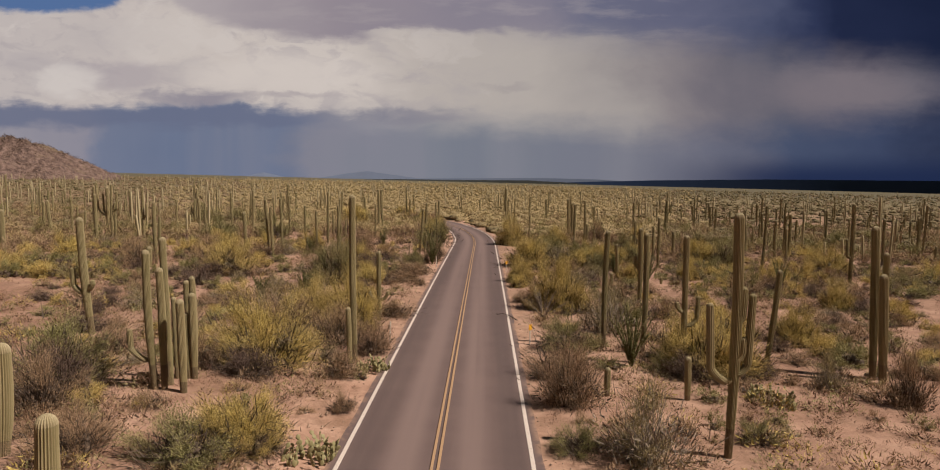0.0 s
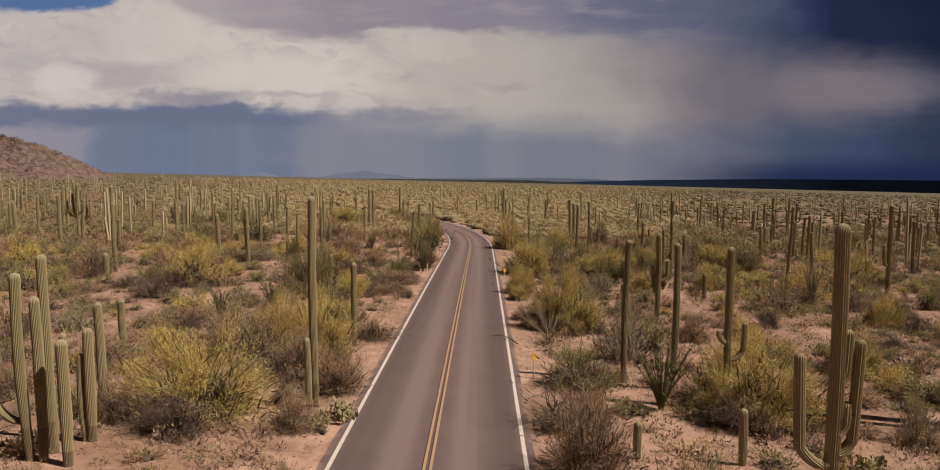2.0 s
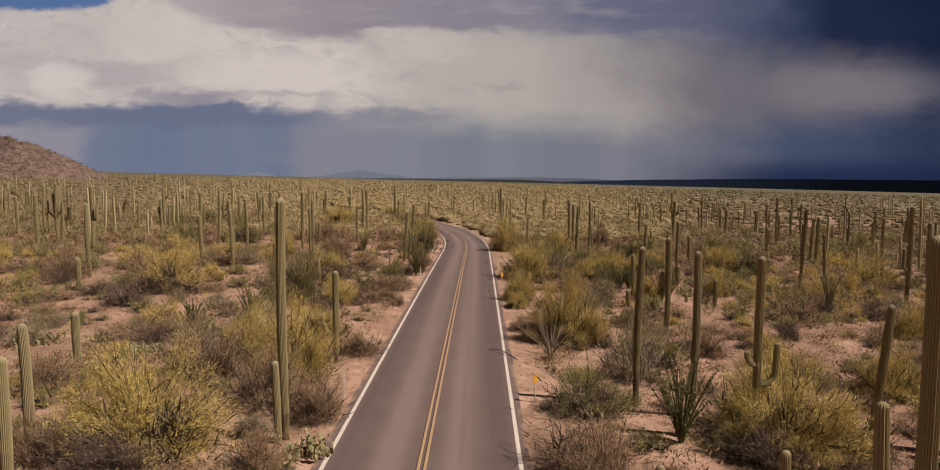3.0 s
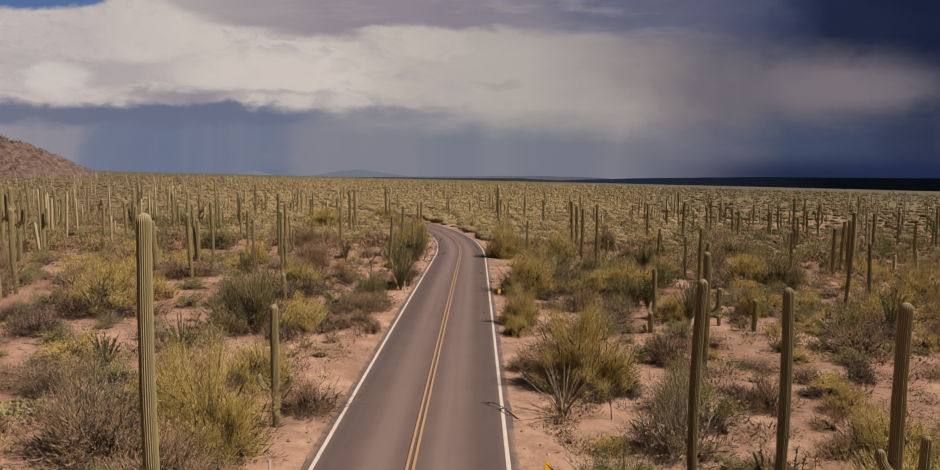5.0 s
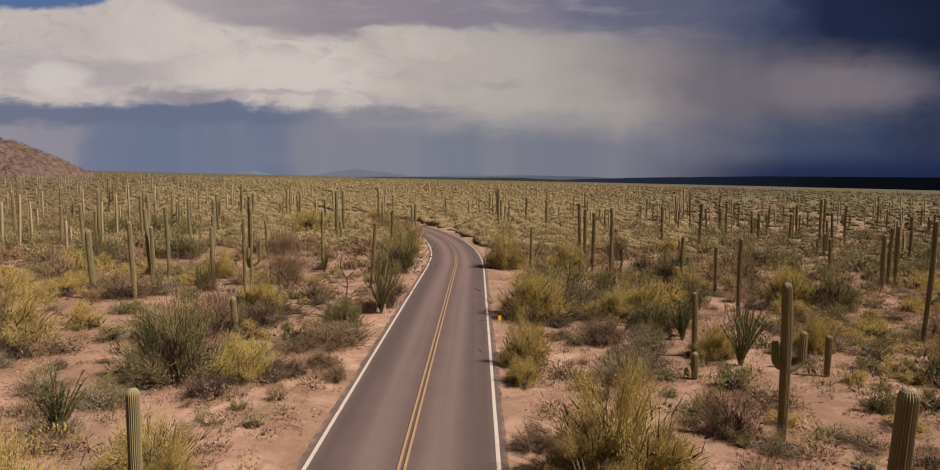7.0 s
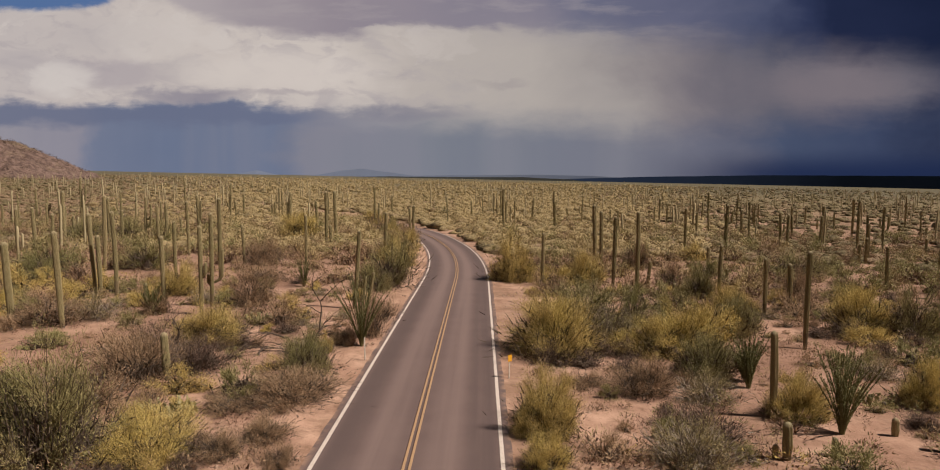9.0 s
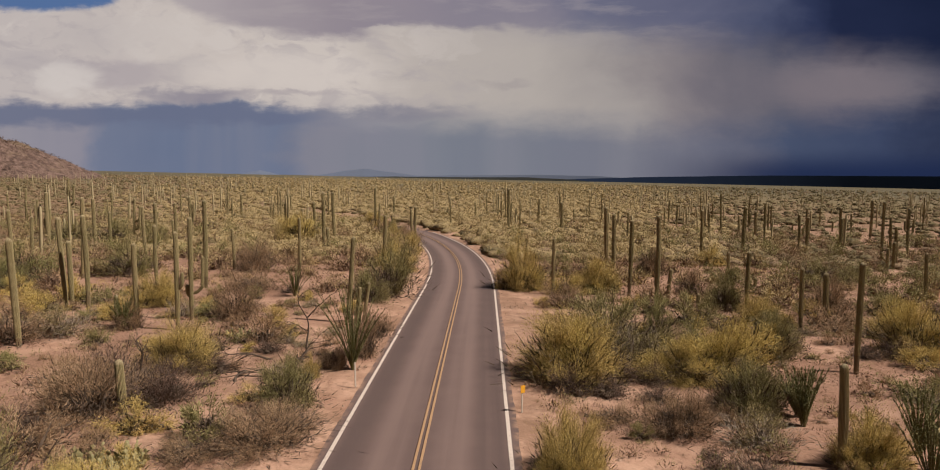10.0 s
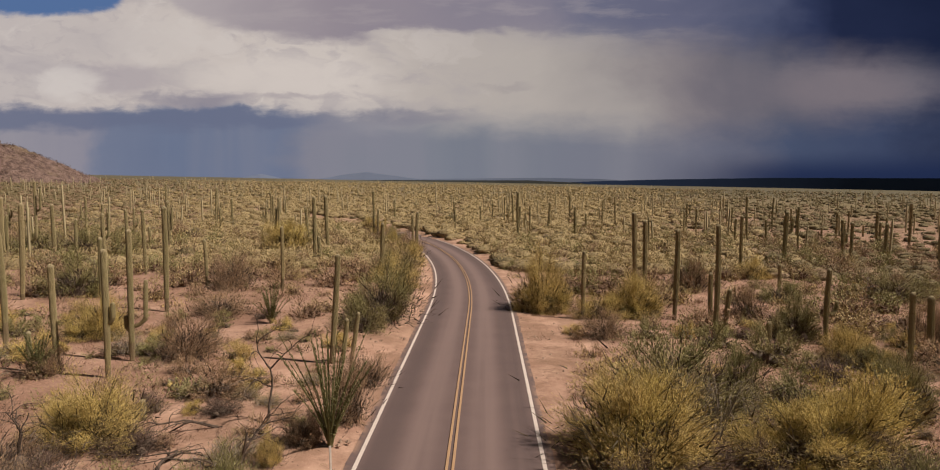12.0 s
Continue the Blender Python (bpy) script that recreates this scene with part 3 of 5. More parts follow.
def crown_shrub(seed, clumps, twigs, size, twig_len, twig_w, up, low, stray=0.6, fork=2):
    """Limb paths and twig slips for a shrub of unit radius and height: sprays that fan out from the foot, with gaps between."""
    rng = np.random.default_rng(seed)
    cs = lobes(rng, clumps, low)
    paths, radii, mids = [], [], []
    for c in cs:
        mid = c * np.array([0.42, 0.42, 0.50]) + rng.normal(size=3) * 0.05
        mid[2] = max(mid[2], 0.04)
        mids.append(mid)
        st = np.array([rng.normal() * 0.05, rng.normal() * 0.05, 0.0])
        paths.append([st, mid, c * 0.6 + mid * 0.4 + rng.normal(size=3) * 0.03, c] if fork else [st, mid, c])
        radii.append((0.011, 0.0025))
        for _ in range(fork):
            e = c + rng.normal(size=3) * size * 1.2
            paths.append([mid * 0.5 + c * 0.5, (c + e) / 2 + rng.normal(size=3) * 0.03, e])
            radii.append((0.004, 0.0015))
    mids = np.array(mids)
    n = clumps * twigs
    weight = rng.uniform(0.35, 1.6, clumps)
    idx = rng.choice(clumps, n, p=weight / weight.sum())
    f = rng.beta(2.4, 1.5, n)[:, None] * 1.08
    way = cs[idx] - mids[idx]
    off = rng.normal(size=(n, 3)) * size * (0.35 + 0.75 * f) * np.array([1, 1, 0.75])
    pos = mids[idx] + way * f + off
    pos[:, 2] = np.maximum(pos[:, 2], 0.03)
    way = way / (np.linalg.norm(way, axis=1, keepdims=True) + 1e-6)
    direc = way + off / size * 0.35 + rng.normal(size=(n, 3)) * stray + np.array([0, 0, up])
    v, fc = blades(rng, pos, direc, rng.uniform(0.5, 1.4, n) * twig_len, rng.uniform(0.6, 1.4, n) * twig_w, off / size * 0.35 + pos * np.array([0.7, 0.7, 0.4]) + np.array([0, 0, 0.7]))
    return paths, radii, v, fc


KINDS = {}
PLACED = []
FEET = []


def shrub_kind(key, name, label, leaf, bark, count, **kw):
    """A few moulds of one kind of shrub, of unit radius, kept as mesh data."""
    KINDS[key] = (name, label, [])
    for k in range(count):
        paths, radii, v, f = crown_shrub(100 * len(KINDS) + k, **kw)
        bv, bf = tubes(paths, radii, 3)
        rng = np.random.default_rng(900 + k)
        # dark inner slips and lumps stand in for the shaded inside of the crown
        few = 40 if "_s" in key else 220 if "_" in key else 1100
        q = rng.normal(size=(few, 3)) * np.array([0.38, 0.38, 0.15]) + np.array([0, 0, 0.18])
        q[:, 2] = np.abs(q[:, 2])
        wide = 0.05 if "_" in key else 0.022
        core = blades(rng, q, q + rng.normal(size=(few, 3)) * 0.35 + np.array([0, 0, 0.15]), rng.uniform(0.10, 0.28, few), rng.uniform(0.5, 1.3, few) * wide)
        bv, bf = both((np.array([tuple(q) for q in bv]), np.array([t for q in bf for t in ((q[0], q[1], q[2]), (q[0], q[2], q[3]))])), core)
        lumps = 9 if key[:2] in ("pv", "cr") else 7
        a, q = rng.uniform(0, 6.28, lumps), rng.uniform(0.05, 0.46, lumps)
        slim = 0.55 if key[:2] == "gl" else 0.82 if key[:2] == "gb" else 1.0
        foot = np.stack([np.cos(a) * q * slim, np.sin(a) * q * slim, rng.uniform(-0.02, 0.10, lumps)], 1)
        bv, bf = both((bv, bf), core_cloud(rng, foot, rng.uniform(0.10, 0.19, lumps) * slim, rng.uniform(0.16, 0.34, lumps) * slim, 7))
        if key[-2:] in ("_f", "_s"):
            KINDS[key][2].append(((bv, bf), (v, f)))
            continue
        KINDS[key][2].append((mesh_of("branchwork", bv, bf, bark), mesh_of("foliage", v, f, leaf)))


PV = ("palo_verde", "yellow-green feathery palo verde on sand", M_VERDE, M_GREENBARK)
CR = ("creosote_bush", "olive-green small-leaved creosote bush on sand", M_CREO, M_BARK)
GB = ("bursage_shrub", "dry brown twiggy bursage shrub on sand", M_BURR, M_BARK)
DB = ("dark_brush", "dark purple-brown dry twiggy brush on sand", M_DUSK, M_BARK)
GL = ("brittle_brush", "sparse pale green open brush on sand", M_PALE, M_DEAD)
shrub_kind("pv", *PV, 6, clumps=54, twigs=760, size=0.094, twig_len=0.042, twig_w=0.0056, up=0.20, low=0.03, stray=0.75, fork=2)
shrub_kind("cr", *CR, 5, clumps=40, twigs=420, size=0.086, twig_len=0.040, twig_w=0.0100, up=0.3, low=0.10, stray=0.6, fork=2)
shrub_kind("gb", *GB, 5, clumps=44, twigs=330, size=0.104, twig_len=0.068, twig_w=0.0066, up=0.2, low=0.03, stray=0.6, fork=2)
shrub_kind("gl", *GL, 3, clumps=44, twigs=130, size=0.095, twig_len=0.055, twig_w=0.0105, up=0.4, low=0.10, stray=0.6)
shrub_kind("pv_m", *PV, 5, clumps=34, twigs=200, size=0.100, twig_len=0.070, twig_w=0.0170, up=0.25, low=0.03, stray=0.7, fork=0)
shrub_kind("cr_m", *CR, 4, clumps=27, twigs=140, size=0.088, twig_len=0.080, twig_w=0.0210, up=0.3, low=0.06, stray=0.6, fork=0)
shrub_kind("gb_m", *GB, 4, clumps=27, twigs=140, size=0.105, twig_len=0.115, twig_w=0.0125, up=0.2, low=0.03, stray=0.6, fork=0)
shrub_kind("db", *DB, 4, clumps=36, twigs=190, size=0.115, twig_len=0.085, twig_w=0.0090, up=0.25, low=0.02, stray=0.7, fork=2)
shrub_kind("pv_f", *PV, 4, clumps=24, twigs=34, size=0.15, twig_len=0.10, twig_w=0.040, up=0.15, low=0.02, stray=0.5, fork=0)
shrub_kind("cr_f", *CR, 4, clumps=22, twigs=34, size=0.15, twig_len=0.10, twig_w=0.045, up=0.2, low=0.02, stray=0.6, fork=0)
shrub_kind("gb_f", *GB, 4, clumps=22, twigs=30, size=0.15, twig_len=0.13, twig_w=0.032, up=0.2, low=0.02, stray=0.6, fork=0)
shrub_kind("gb_s", *GB, 5, clumps=18, twigs=40, size=0.14, twig_len=0.22, twig_w=0.034, up=0.4, low=0.05, stray=0.6, fork=0)
shrub_kind("gl_s", *GL, 3, clumps=16, twigs=36, size=0.12, twig_len=0.16, twig_w=0.045, up=0.4, low=0.08, stray=0.6, fork=0)
shrub_kind("cr_s", *CR, 3, clumps=16, twigs=40, size=0.12, twig_len=0.13, twig_w=0.055, up=0.4, low=0.08, stray=0.7, fork=0)


def shrub(kind, x, y, r, h, turn=None):
    name, label, moulds = KINDS[kind]
    PLACED.append((x, y, r))
    FEET.append((x, y, r, kind))
    rnd = random.Random(int(x * 31) * 977 + int(y * 71))
    ob = new(name)
    ob.matrix_world = Matrix.LocRotScale((x, y, ground_at(x, y) - 0.03), Euler((0, 0, rnd.uniform(0, 6.28) if turn is None else turn)), (r * 1.2, r * 1.2, h * 1.1))
    frame_mesh, leaf_mesh = moulds[rnd.randrange(len(moulds))]
    wood = part("branchwork", frame_mesh, ob)
    tagged(wood, kind="stuff")
    part("foliage", leaf_mesh, ob)
    size = "large " if r > 2.0 else "low " if h < 1.2 else ""
    tagged(ob, size + label, "bush", "desert shrubs")
    return ob


def ocotillo(x, y, r, h, canes=28, bare=False):
    """Wands rising from one foot, each leafy along its length."""
    rng = np.random.default_rng(int(abs(x) * 41 + y * 17))
    ob = new("ocotillo")
    ob.matrix_world = Matrix.Translation((x, y, ground_at(x, y) - 0.03))
    for k in range(canes):
        a = 2 * math.pi * (k + rng.uniform(-0.4, 0.4)) / canes
        out, hh = r * rng.uniform(0.12, 1.0), h * rng.uniform(0.55, 1.0)
        path = []
        for i in range(9):
            f = i / 8
            path.append(Vector((math.cos(a) * out * (0.3 * f + 0.7 * f ** 1.7) + 0.06 * math.cos(a), math.sin(a) * out * (0.3 * f + 0.7 * f ** 1.7) + 0.06 * math.sin(a), hh * f + rng.normal() * 0.015)))
        bv, bf = tubes([path], [(0.030, 0.012)], 5)
        n = 6 if bare else 80
        f = rng.uniform(0.10, 1.0, n)
        pp = np.array([[p.x, p.y, p.z] for p in path])
        at = np.stack([np.interp(f * 8, np.arange(9), pp[:, c]) for c in range(3)], 1)
        lv, lf = blades(rng, at, rng.normal(size=(n, 3)) * 0.8 + np.array([0, 0, 0.7]), rng.uniform(0.06, 0.15, n), rng.uniform(0.04, 0.075, n))
        o = len(bv)
        me = mesh_of("cane", [tuple(v) for v in bv] + [tuple(v) for v in lv], list(bf) + [tuple(q + o) for q in lf], M_DEAD if bare else M_CANE)
        part("cane", me, ob)
    tagged(ob, "leafless pale grey ocotillo of thin wands on sand" if bare else "green ocotillo of many thin upright wands on sand", "ocotillo", "ocotillos of the desert")
    return ob


def pad_mesh():
    verts, faces = [], []
    rows, seg = 7, 10
    for i in range(rows + 1):
        f = i / rows
        w = math.sin(math.pi * min(1, f * 0.94 + 0.03)) ** 0.7 * (0.75 + 0.35 * f) * 0.5
        for j in range(seg):
            a = 2 * math.pi * j / seg
            verts.append((math.cos(a) * w, math.sin(a) * (0.05 + 0.03 * math.sin(math.pi * f)), f))
    for i in range(rows):
        for j in range(seg):
            faces.append((i * seg + j, i * seg + (j + 1) % seg, (i + 1) * seg + (j + 1) % seg, (i + 1) * seg + j))
    faces.append(tuple(range(seg - 1, -1, -1)))
    faces.append(tuple(rows * seg + j for j in range(seg)))
    return mesh_of("pad", verts, faces, M_PAD, True)


PAD = pad_mesh()


def prickly_pear(x, y, r, h):
    rnd = random.Random(int(abs(x) * 43 + y * 19))
    ob = new("prickly_pear")
    ob.matrix_world = Matrix.Translation((x, y, ground_at(x, y) - 0.02))
    n = int(26 + 22 * r)
    for k in range(n):
        a, q = rnd.uniform(0, 6.28), r * math.sqrt(rnd.random()) * 0.9
        px, py = math.cos(a) * q, math.sin(a) * q
        z, level = 0.0, rnd.uniform(0.3, 1.0) * h * (1 - 0.4 * q / r)
        size = rnd.uniform(0.17, 0.27)
        tilt, turn = rnd.uniform(-28, 28), rnd.uniform(0, 180)
        for _ in range(5):
            if z >= level:
                break
            m = Matrix.LocRotScale((px, py, z), Euler((radians(tilt), radians(rnd.uniform(-22, 22)), radians(turn))), (size * 0.9, size, size))
            part("pad", PAD, ob, m=m)
            tip = m @ Vector((0, 0, 0.93))
            px, py, z = tip
            tilt, turn, size = max(-50, min(50, tilt + rnd.uniform(-25, 25))), turn + rnd.uniform(-50, 50), size * 0.92
    tagged(ob, "prickly pear cactus of flat grey-green pads", "cactus", "prickly pears of the desert")
    return ob


def dead_heap(x, y, r, h):
    """A collapsed rosette of bleached arching sticks."""
    rng = np.random.default_rng(int(abs(x) * 47 + y * 23))
    ob = new("dead_brush")
    ob.matrix_world = Matrix.Translation((x, y, ground_at(x, y) - 0.02))
    for k in range(46):
        a = rng.uniform(0, 2 * math.pi)
        out, hh = r * rng.uniform(0.5, 1.1), h * rng.uniform(0.5, 1.0)
        path = [Vector((math.cos(a) * out * f, math.sin(a) * out * f, hh * math.sin(min(2.75, f * rng.uniform(2.0, 2.8)))) ) for f in np.linspace(0, 1, 7)]
        bv, bf = tubes([path], [(0.016, 0.007)], 4)
        part("stick", mesh_of("stick", bv, bf, M_DEAD), ob)
    tagged(ob, "collapsed grey dead brush of arching sticks", "dead plant", "dead brush")
    return ob


def snag(x, y, r, h, turn=0.0, fallen=False):
    """A dead tree: forked bare limbs."""
    rng = np.random.default_rng(int(abs(x) * 59 + y * 29))
    ob = new("dead_tree")
    ob.matrix_world = pose(x, y, ground_at(x, y) - 0.03, 0, 0, turn)
    stack = [(np.zeros(3), np.array([0.15, 0.0, 1.0]) if not fallen else np.array([1.0, 0.1, 0.42]), min(0.075, 0.02 * h), 0)]
    while stack:
        at, way, rad, depth = stack.pop()
        length = h * (0.48, 0.36, 0.28, 0.20)[depth] * rng.uniform(0.8, 1.2)
        path, p, w = [at], at.copy(), way / np.linalg.norm(way)
        for i in range(6):
            w = w + rng.normal(size=3) * 0.16 + (np.array([0, 0, -0.10]) if fallen or depth > 1 else np.array([0, 0, 0.05]))
            w /= np.linalg.norm(w)
            p = p + w * length / 6
            p[2] = max(p[2], 0.03)
            path.append(p.copy())
        bv, bf = tubes([[Vector(q) for q in path]], [(rad, rad * 0.45)], 6)
        part("limb", mesh_of("limb", bv, bf, M_CHAR), ob)
        if depth < 3:
            for _ in range(3 if depth < 2 else 2):
                i = rng.integers(3, 7)
                stack.append((path[i], w + rng.normal(size=3) * np.array([0.75, 0.75, 0.45]) * (r / 1.4), rad * 0.52, depth + 1))
    tagged(ob, "bare dark dead tree with crooked limbs", "dead tree", "dead trees")
    return ob


# ---- road furniture ----
def delineator(x, y, h=1.15, amber=False, lean=0.0):
    ob = new("delineator_post")
    ob.matrix_world = pose(x, y, ground_at(x, y) - 0.05, 0, lean, 40)
    bm = bmesh.new()
    bmesh.ops.create_cube(bm, size=1.0, matrix=Matrix.LocRotScale((0, 0, h / 2), None, (0.085, 0.03, h)))
    bmesh.ops.bevel(bm, geom=[e for e in bm.edges], offset=0.012, segments=2, affect="EDGES")
    me = bpy.data.meshes.new("stake")
    bm.to_mesh(me)
    bm.free()
    me.materials.append(M_POST)
    part("stake", me, ob)
    if amber:
        bm = bmesh.new()
        bmesh.ops.create_cube(bm, size=1.0, matrix=Matrix.LocRotScale((0, -0.032, h - 0.10), None, (0.26, 0.02, 0.34)))
        bmesh.ops.bevel(bm, geom=[e for e in bm.edges], offset=0.008, segments=2, affect="EDGES")
        me = bpy.data.meshes.new("reflector")
        bm.to_mesh(me)
        bm.free()
        me.materials.append(M_MARK)
        part("reflector", me, ob, "amber reflector plate")
    tagged(ob, "thin white roadside post" + (" with an amber reflector plate" if amber else " in the sandy shoulder"), "road post", "roadside posts")


delineator(-5.95, 38.9, 1.3, False, 1.5)
delineator(-6.2, 75.6, 1.25, False, -1.0)
delineator(2.36, 39.4, 1.2, True)
delineator(1.65, 72.6, 1.2, True, 1.0)
delineator(1.02, 108.2, 1.1, True)

# ---- hill and distance ----
def build_hill():
    rings, seg = 46, 110
    verts, faces = [], []
    cx, cy, z0 = -585.0, 800.0, terrain(-585, 800) - 8
    for i in range(rings + 1):
        f = i / rings
        for j in range(seg):
            a = 2 * math.pi * j / seg
            rr = f * (112 + 80 * max(0, -math.cos(a)) + 12 * math.sin(2 * a + 1))
            px, py = cx + math.cos(a) * rr, cy + math.sin(a) * rr * 1.5
            z = 62 * max(0.0, 1 - f ** 1.25) ** 1.05
            n = noise.fractal(Vector((px * 0.03, py * 0.03, 4.0)), 1.0, 2.0, 5)
            ridged = abs(noise.noise(Vector((px * 0.055, py * 0.055, 9.0))))
            z += (n * 6 - ridged * 9) * (1 - f) ** 0.3 + noise.noise(Vector((px * 0.3, py * 0.3, 2.0))) * 1.6 * (f < 0.97)
            verts.append((px, py, z0 + z))
    for i in range(rings):
        for j in range(seg):
            k = (j + 1) % seg
            faces.append((i * seg + j, (i + 1) * seg + j, (i + 1) * seg + k, i * seg + k))
    tagged(new("hill", mesh_of("hill", verts, faces, M_ROCK)), "bare red-brown rocky hill above the desert", "hill", kind="structure")
    rng = np.random.default_rng(77)
    pos, direc = [], []
    for _ in range(1900):
        i, j = rng.integers(4, rings - 1), rng.integers(0, seg)
        pos.append(np.array(verts[i * seg + j]) + rng.normal(size=3) * np.array([1.5, 1.5, 0.1]))
    cv, cf = clump_cloud(rng, np.array(pos), rng.uniform(1.0, 2.8, len(pos)), rng.uniform(1.0, 2.6, len(pos)), 14, 0.6)
    tagged(new("hill_scrub", mesh_of("hill_scrub", cv, cf, M_DUSK)), "dark scrub dotted over the rocky hill", "scrub", kind="stuff")


def clump_cloud(rng, foot, rad, high, slips, width, share=0.5):
    """Many small shrubs in one sheet of slips: foot places, radius and height of each. share: a slip's length against the radius."""
    n = len(foot)
    idx = np.repeat(np.arange(n), slips)
    m = len(idx)
    turn = rng.uniform(0, 6.28, n)[idx]
    a, zz = rng.uniform(0, 2 * math.pi, m), rng.uniform(0.03, 0.92, m)
    rr = np.sqrt(np.clip(1 - ((zz - 0.30) / 0.72) ** 2, 0, 1)) * rng.uniform(0.25, 1.0, m) ** 0.5 * (1 + 0.28 * np.sin(2 * a + turn) + 0.2 * np.sin(3 * a + 2 * turn))
    zz = zz * (1 + 0.3 * np.sin(2 * a + 1.7 * turn))
    off = np.stack([np.cos(a) * rr * rad[idx], np.sin(a) * rr * rad[idx], np.maximum(zz, 0.02) * high[idx]], 1)
    unit = off / rad[idx][:, None]
    direc = unit * np.array([1, 1, 0.6]) + rng.normal(size=(m, 3)) * 0.55 + np.array([0, 0, 0.35])
    L = rng.uniform(0.7, 1.4, m) * rad[idx] * share
    return blades(rng, foot[idx] + off, direc, L, L * rng.uniform(0.6, 1.2, m) * width, unit * 0.7 + np.array([0, 0, 0.5]))


build_hill()


def far_range(name, pts, depth, label, mat):
    """A long low mountain range on the horizon from a few (side angle, height angle) pairs in degrees at a distance."""
    verts, faces, n = [], [], 120
    a0, a1 = pts[0][0], pts[-1][0]
    for i in range(n + 1):
        a = a0 + (a1 - a0) * i / n
        hgt = np.interp(a, [p[0] for p in pts], [p[1] for p in pts])
        rough = noise.fractal(Vector((a * 0.8, depth * 0.01, 3.0)), 1.0, 2.0, 4) * 0.05
        x, y = math.sin(radians(a)) * depth, math.cos(radians(a)) * depth
        top = 10 + depth * math.tan(radians(max(hgt + rough * min(1, abs(hgt) * 2 + 0.15), -3.0)))
        verts += [(x, y, -160), (x * 1.01, y * 1.01, top), (x * 1.08, y * 1.08, -160)]
    for i in range(n):
        for j in range(2):
            faces.append((i * 3 + j, i * 3 + 3 + j, i * 3 + 4 + j, i * 3 + 1 + j))
    tagged(new(name, mesh_of(name, verts, faces, mat)), label, "mountains", kind="structure")


far_range("backdrop_range", [(-36, -0.4), (-21.6, -0.3), (-20.5, 0.10), (-18.8, 0.48), (-17.2, 0.05), (-15.5, -0.05), (-14.2, 0.08), (-12.4, 0.42), (-10.4, 0.62), (-8.4, 0.34), (-6.2, 0.05), (4, 0.15), (9, 0.05), (14, -0.3)], 3900, "mountains beyond the plain, coloured faint blue for haze", M_BLUE)
far_range("backdrop_ridge", [(0, -0.5), (8, -0.15), (13, 0.0), (18, 0.08), (22, 0.14), (28, 0.12), (33, 0.10), (40, 0.16), (48, 0.1)], 3600, "mountains on the horizon, coloured dark for storm shade", M_FAR)

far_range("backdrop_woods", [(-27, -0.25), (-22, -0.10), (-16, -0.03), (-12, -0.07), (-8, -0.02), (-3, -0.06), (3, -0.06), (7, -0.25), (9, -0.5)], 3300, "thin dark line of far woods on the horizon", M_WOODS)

# ---- saguaros along the road ----
saguaro(-10.55, 15.2, 3.85, 0.52)
saguaro(8.45, 23.3, 8.75, 0.36, 0.5, arms=((0.57, 0.20, 1.2), (0.36, 0.54, 2.8), (0.33, -0.78, 2.75), (0.42, 0.35, 0.75)))
saguaro(10.3, 35.4, 7.1, 0.28, -0.2, arms=((0.44, -0.40, 0.35), (0.33, 0.66, 1.55)))
saguaro(-7.15, 34.6, 8.95, 0.34, -0.5)
saguaro(-7.35, 34.3, 3.1, 0.28, -1.5)
saguaro(6.72, 39.3, 7.05, 0.27, 0.8)
saguaro(8.75, 38.2, 7.0, 0.27, 0.6)
saguaro(-15.73, 20.48, 3.73, 0.58, 2.3)
saguaro(-15.18, 22.03, 0.61, 0.24, -3.6)
saguaro(-7.59, 44.86, 4.87, 0.27, -0.1, arms=((0.33, -0.59, 0.48), (0.33, 0.57, 0.48),))
saguaro(11.39, 63.27, 1.47, 0.34, -0.3)
saguaro(11.00, 63.32, 0.62, 0.22, -0.3)
saguaro(13.27, 63.60, 0.77, 0.24, -0.3)
saguaro(-15.46, 79.47, 1.24, 0.24, -0.2)
saguaro(16.68, 65.67, 0.81, 0.28, -0.3)
saguaro(-13.66, 26.35, 5.77, 0.29, -2.3, arms=((0.23, -0.86, 1.25),))
saguaro(-13.31, 26.41, 5.07, 0.27, -0.9)
saguaro(-15.31, 80.99, 0.95, 0.25, -2.5)
saguaro(-13.40, 26.96, 6.26, 0.26, -0.9)
saguaro(-13.30, 26.98, 2.27, 0.26, -1.9)
saguaro(12.71, 67.66, 3.81, 0.32, -0.8)
saguaro(-12.42, 26.20, 3.90, 0.34, -1.0)
saguaro(-13.50, 27.92, 3.62, 0.22, -1.1)
saguaro(-13.00, 28.03, 2.97, 0.22, -1.6)
saguaro(-12.81, 28.08, 3.82, 0.33, -0.5)
saguaro(8.88, 29.73, 2.06, 0.30, -0.5)
saguaro(5.33, 29.96, 1.39, 0.30, 0.3)
saguaro(12.30, 55.33, 6.31, 0.40, -0.2, arms=((0.49, -0.22, 0.95), (0.47, 0.67, 1.46),))
saguaro(-13.88, 30.47, 4.34, 0.24, -0.5)
saguaro(-19.53, 42.14, 2.79, 0.37, -1.8)
saguaro(-15.04, 71.11, 2.38, 0.37, -2.9)
saguaro(-19.91, 86.31, 6.51, 0.30, 0.2, arms=((0.45, 0.39, 0.97),))
saguaro(-24.05, 86.68, 2.23, 0.24, -1.3)
saguaro(-22.77, 86.81, 5.64, 0.26, -1.3)
saguaro(19.86, 33.84, 5.66, 0.43, -2.3)
saguaro(19.78, 34.60, 8.03, 0.41, -1.8)
saguaro(20.42, 34.67, 6.69, 0.29, -1.9)
saguaro(14.92, 36.08, 5.40, 0.31, 5.8)
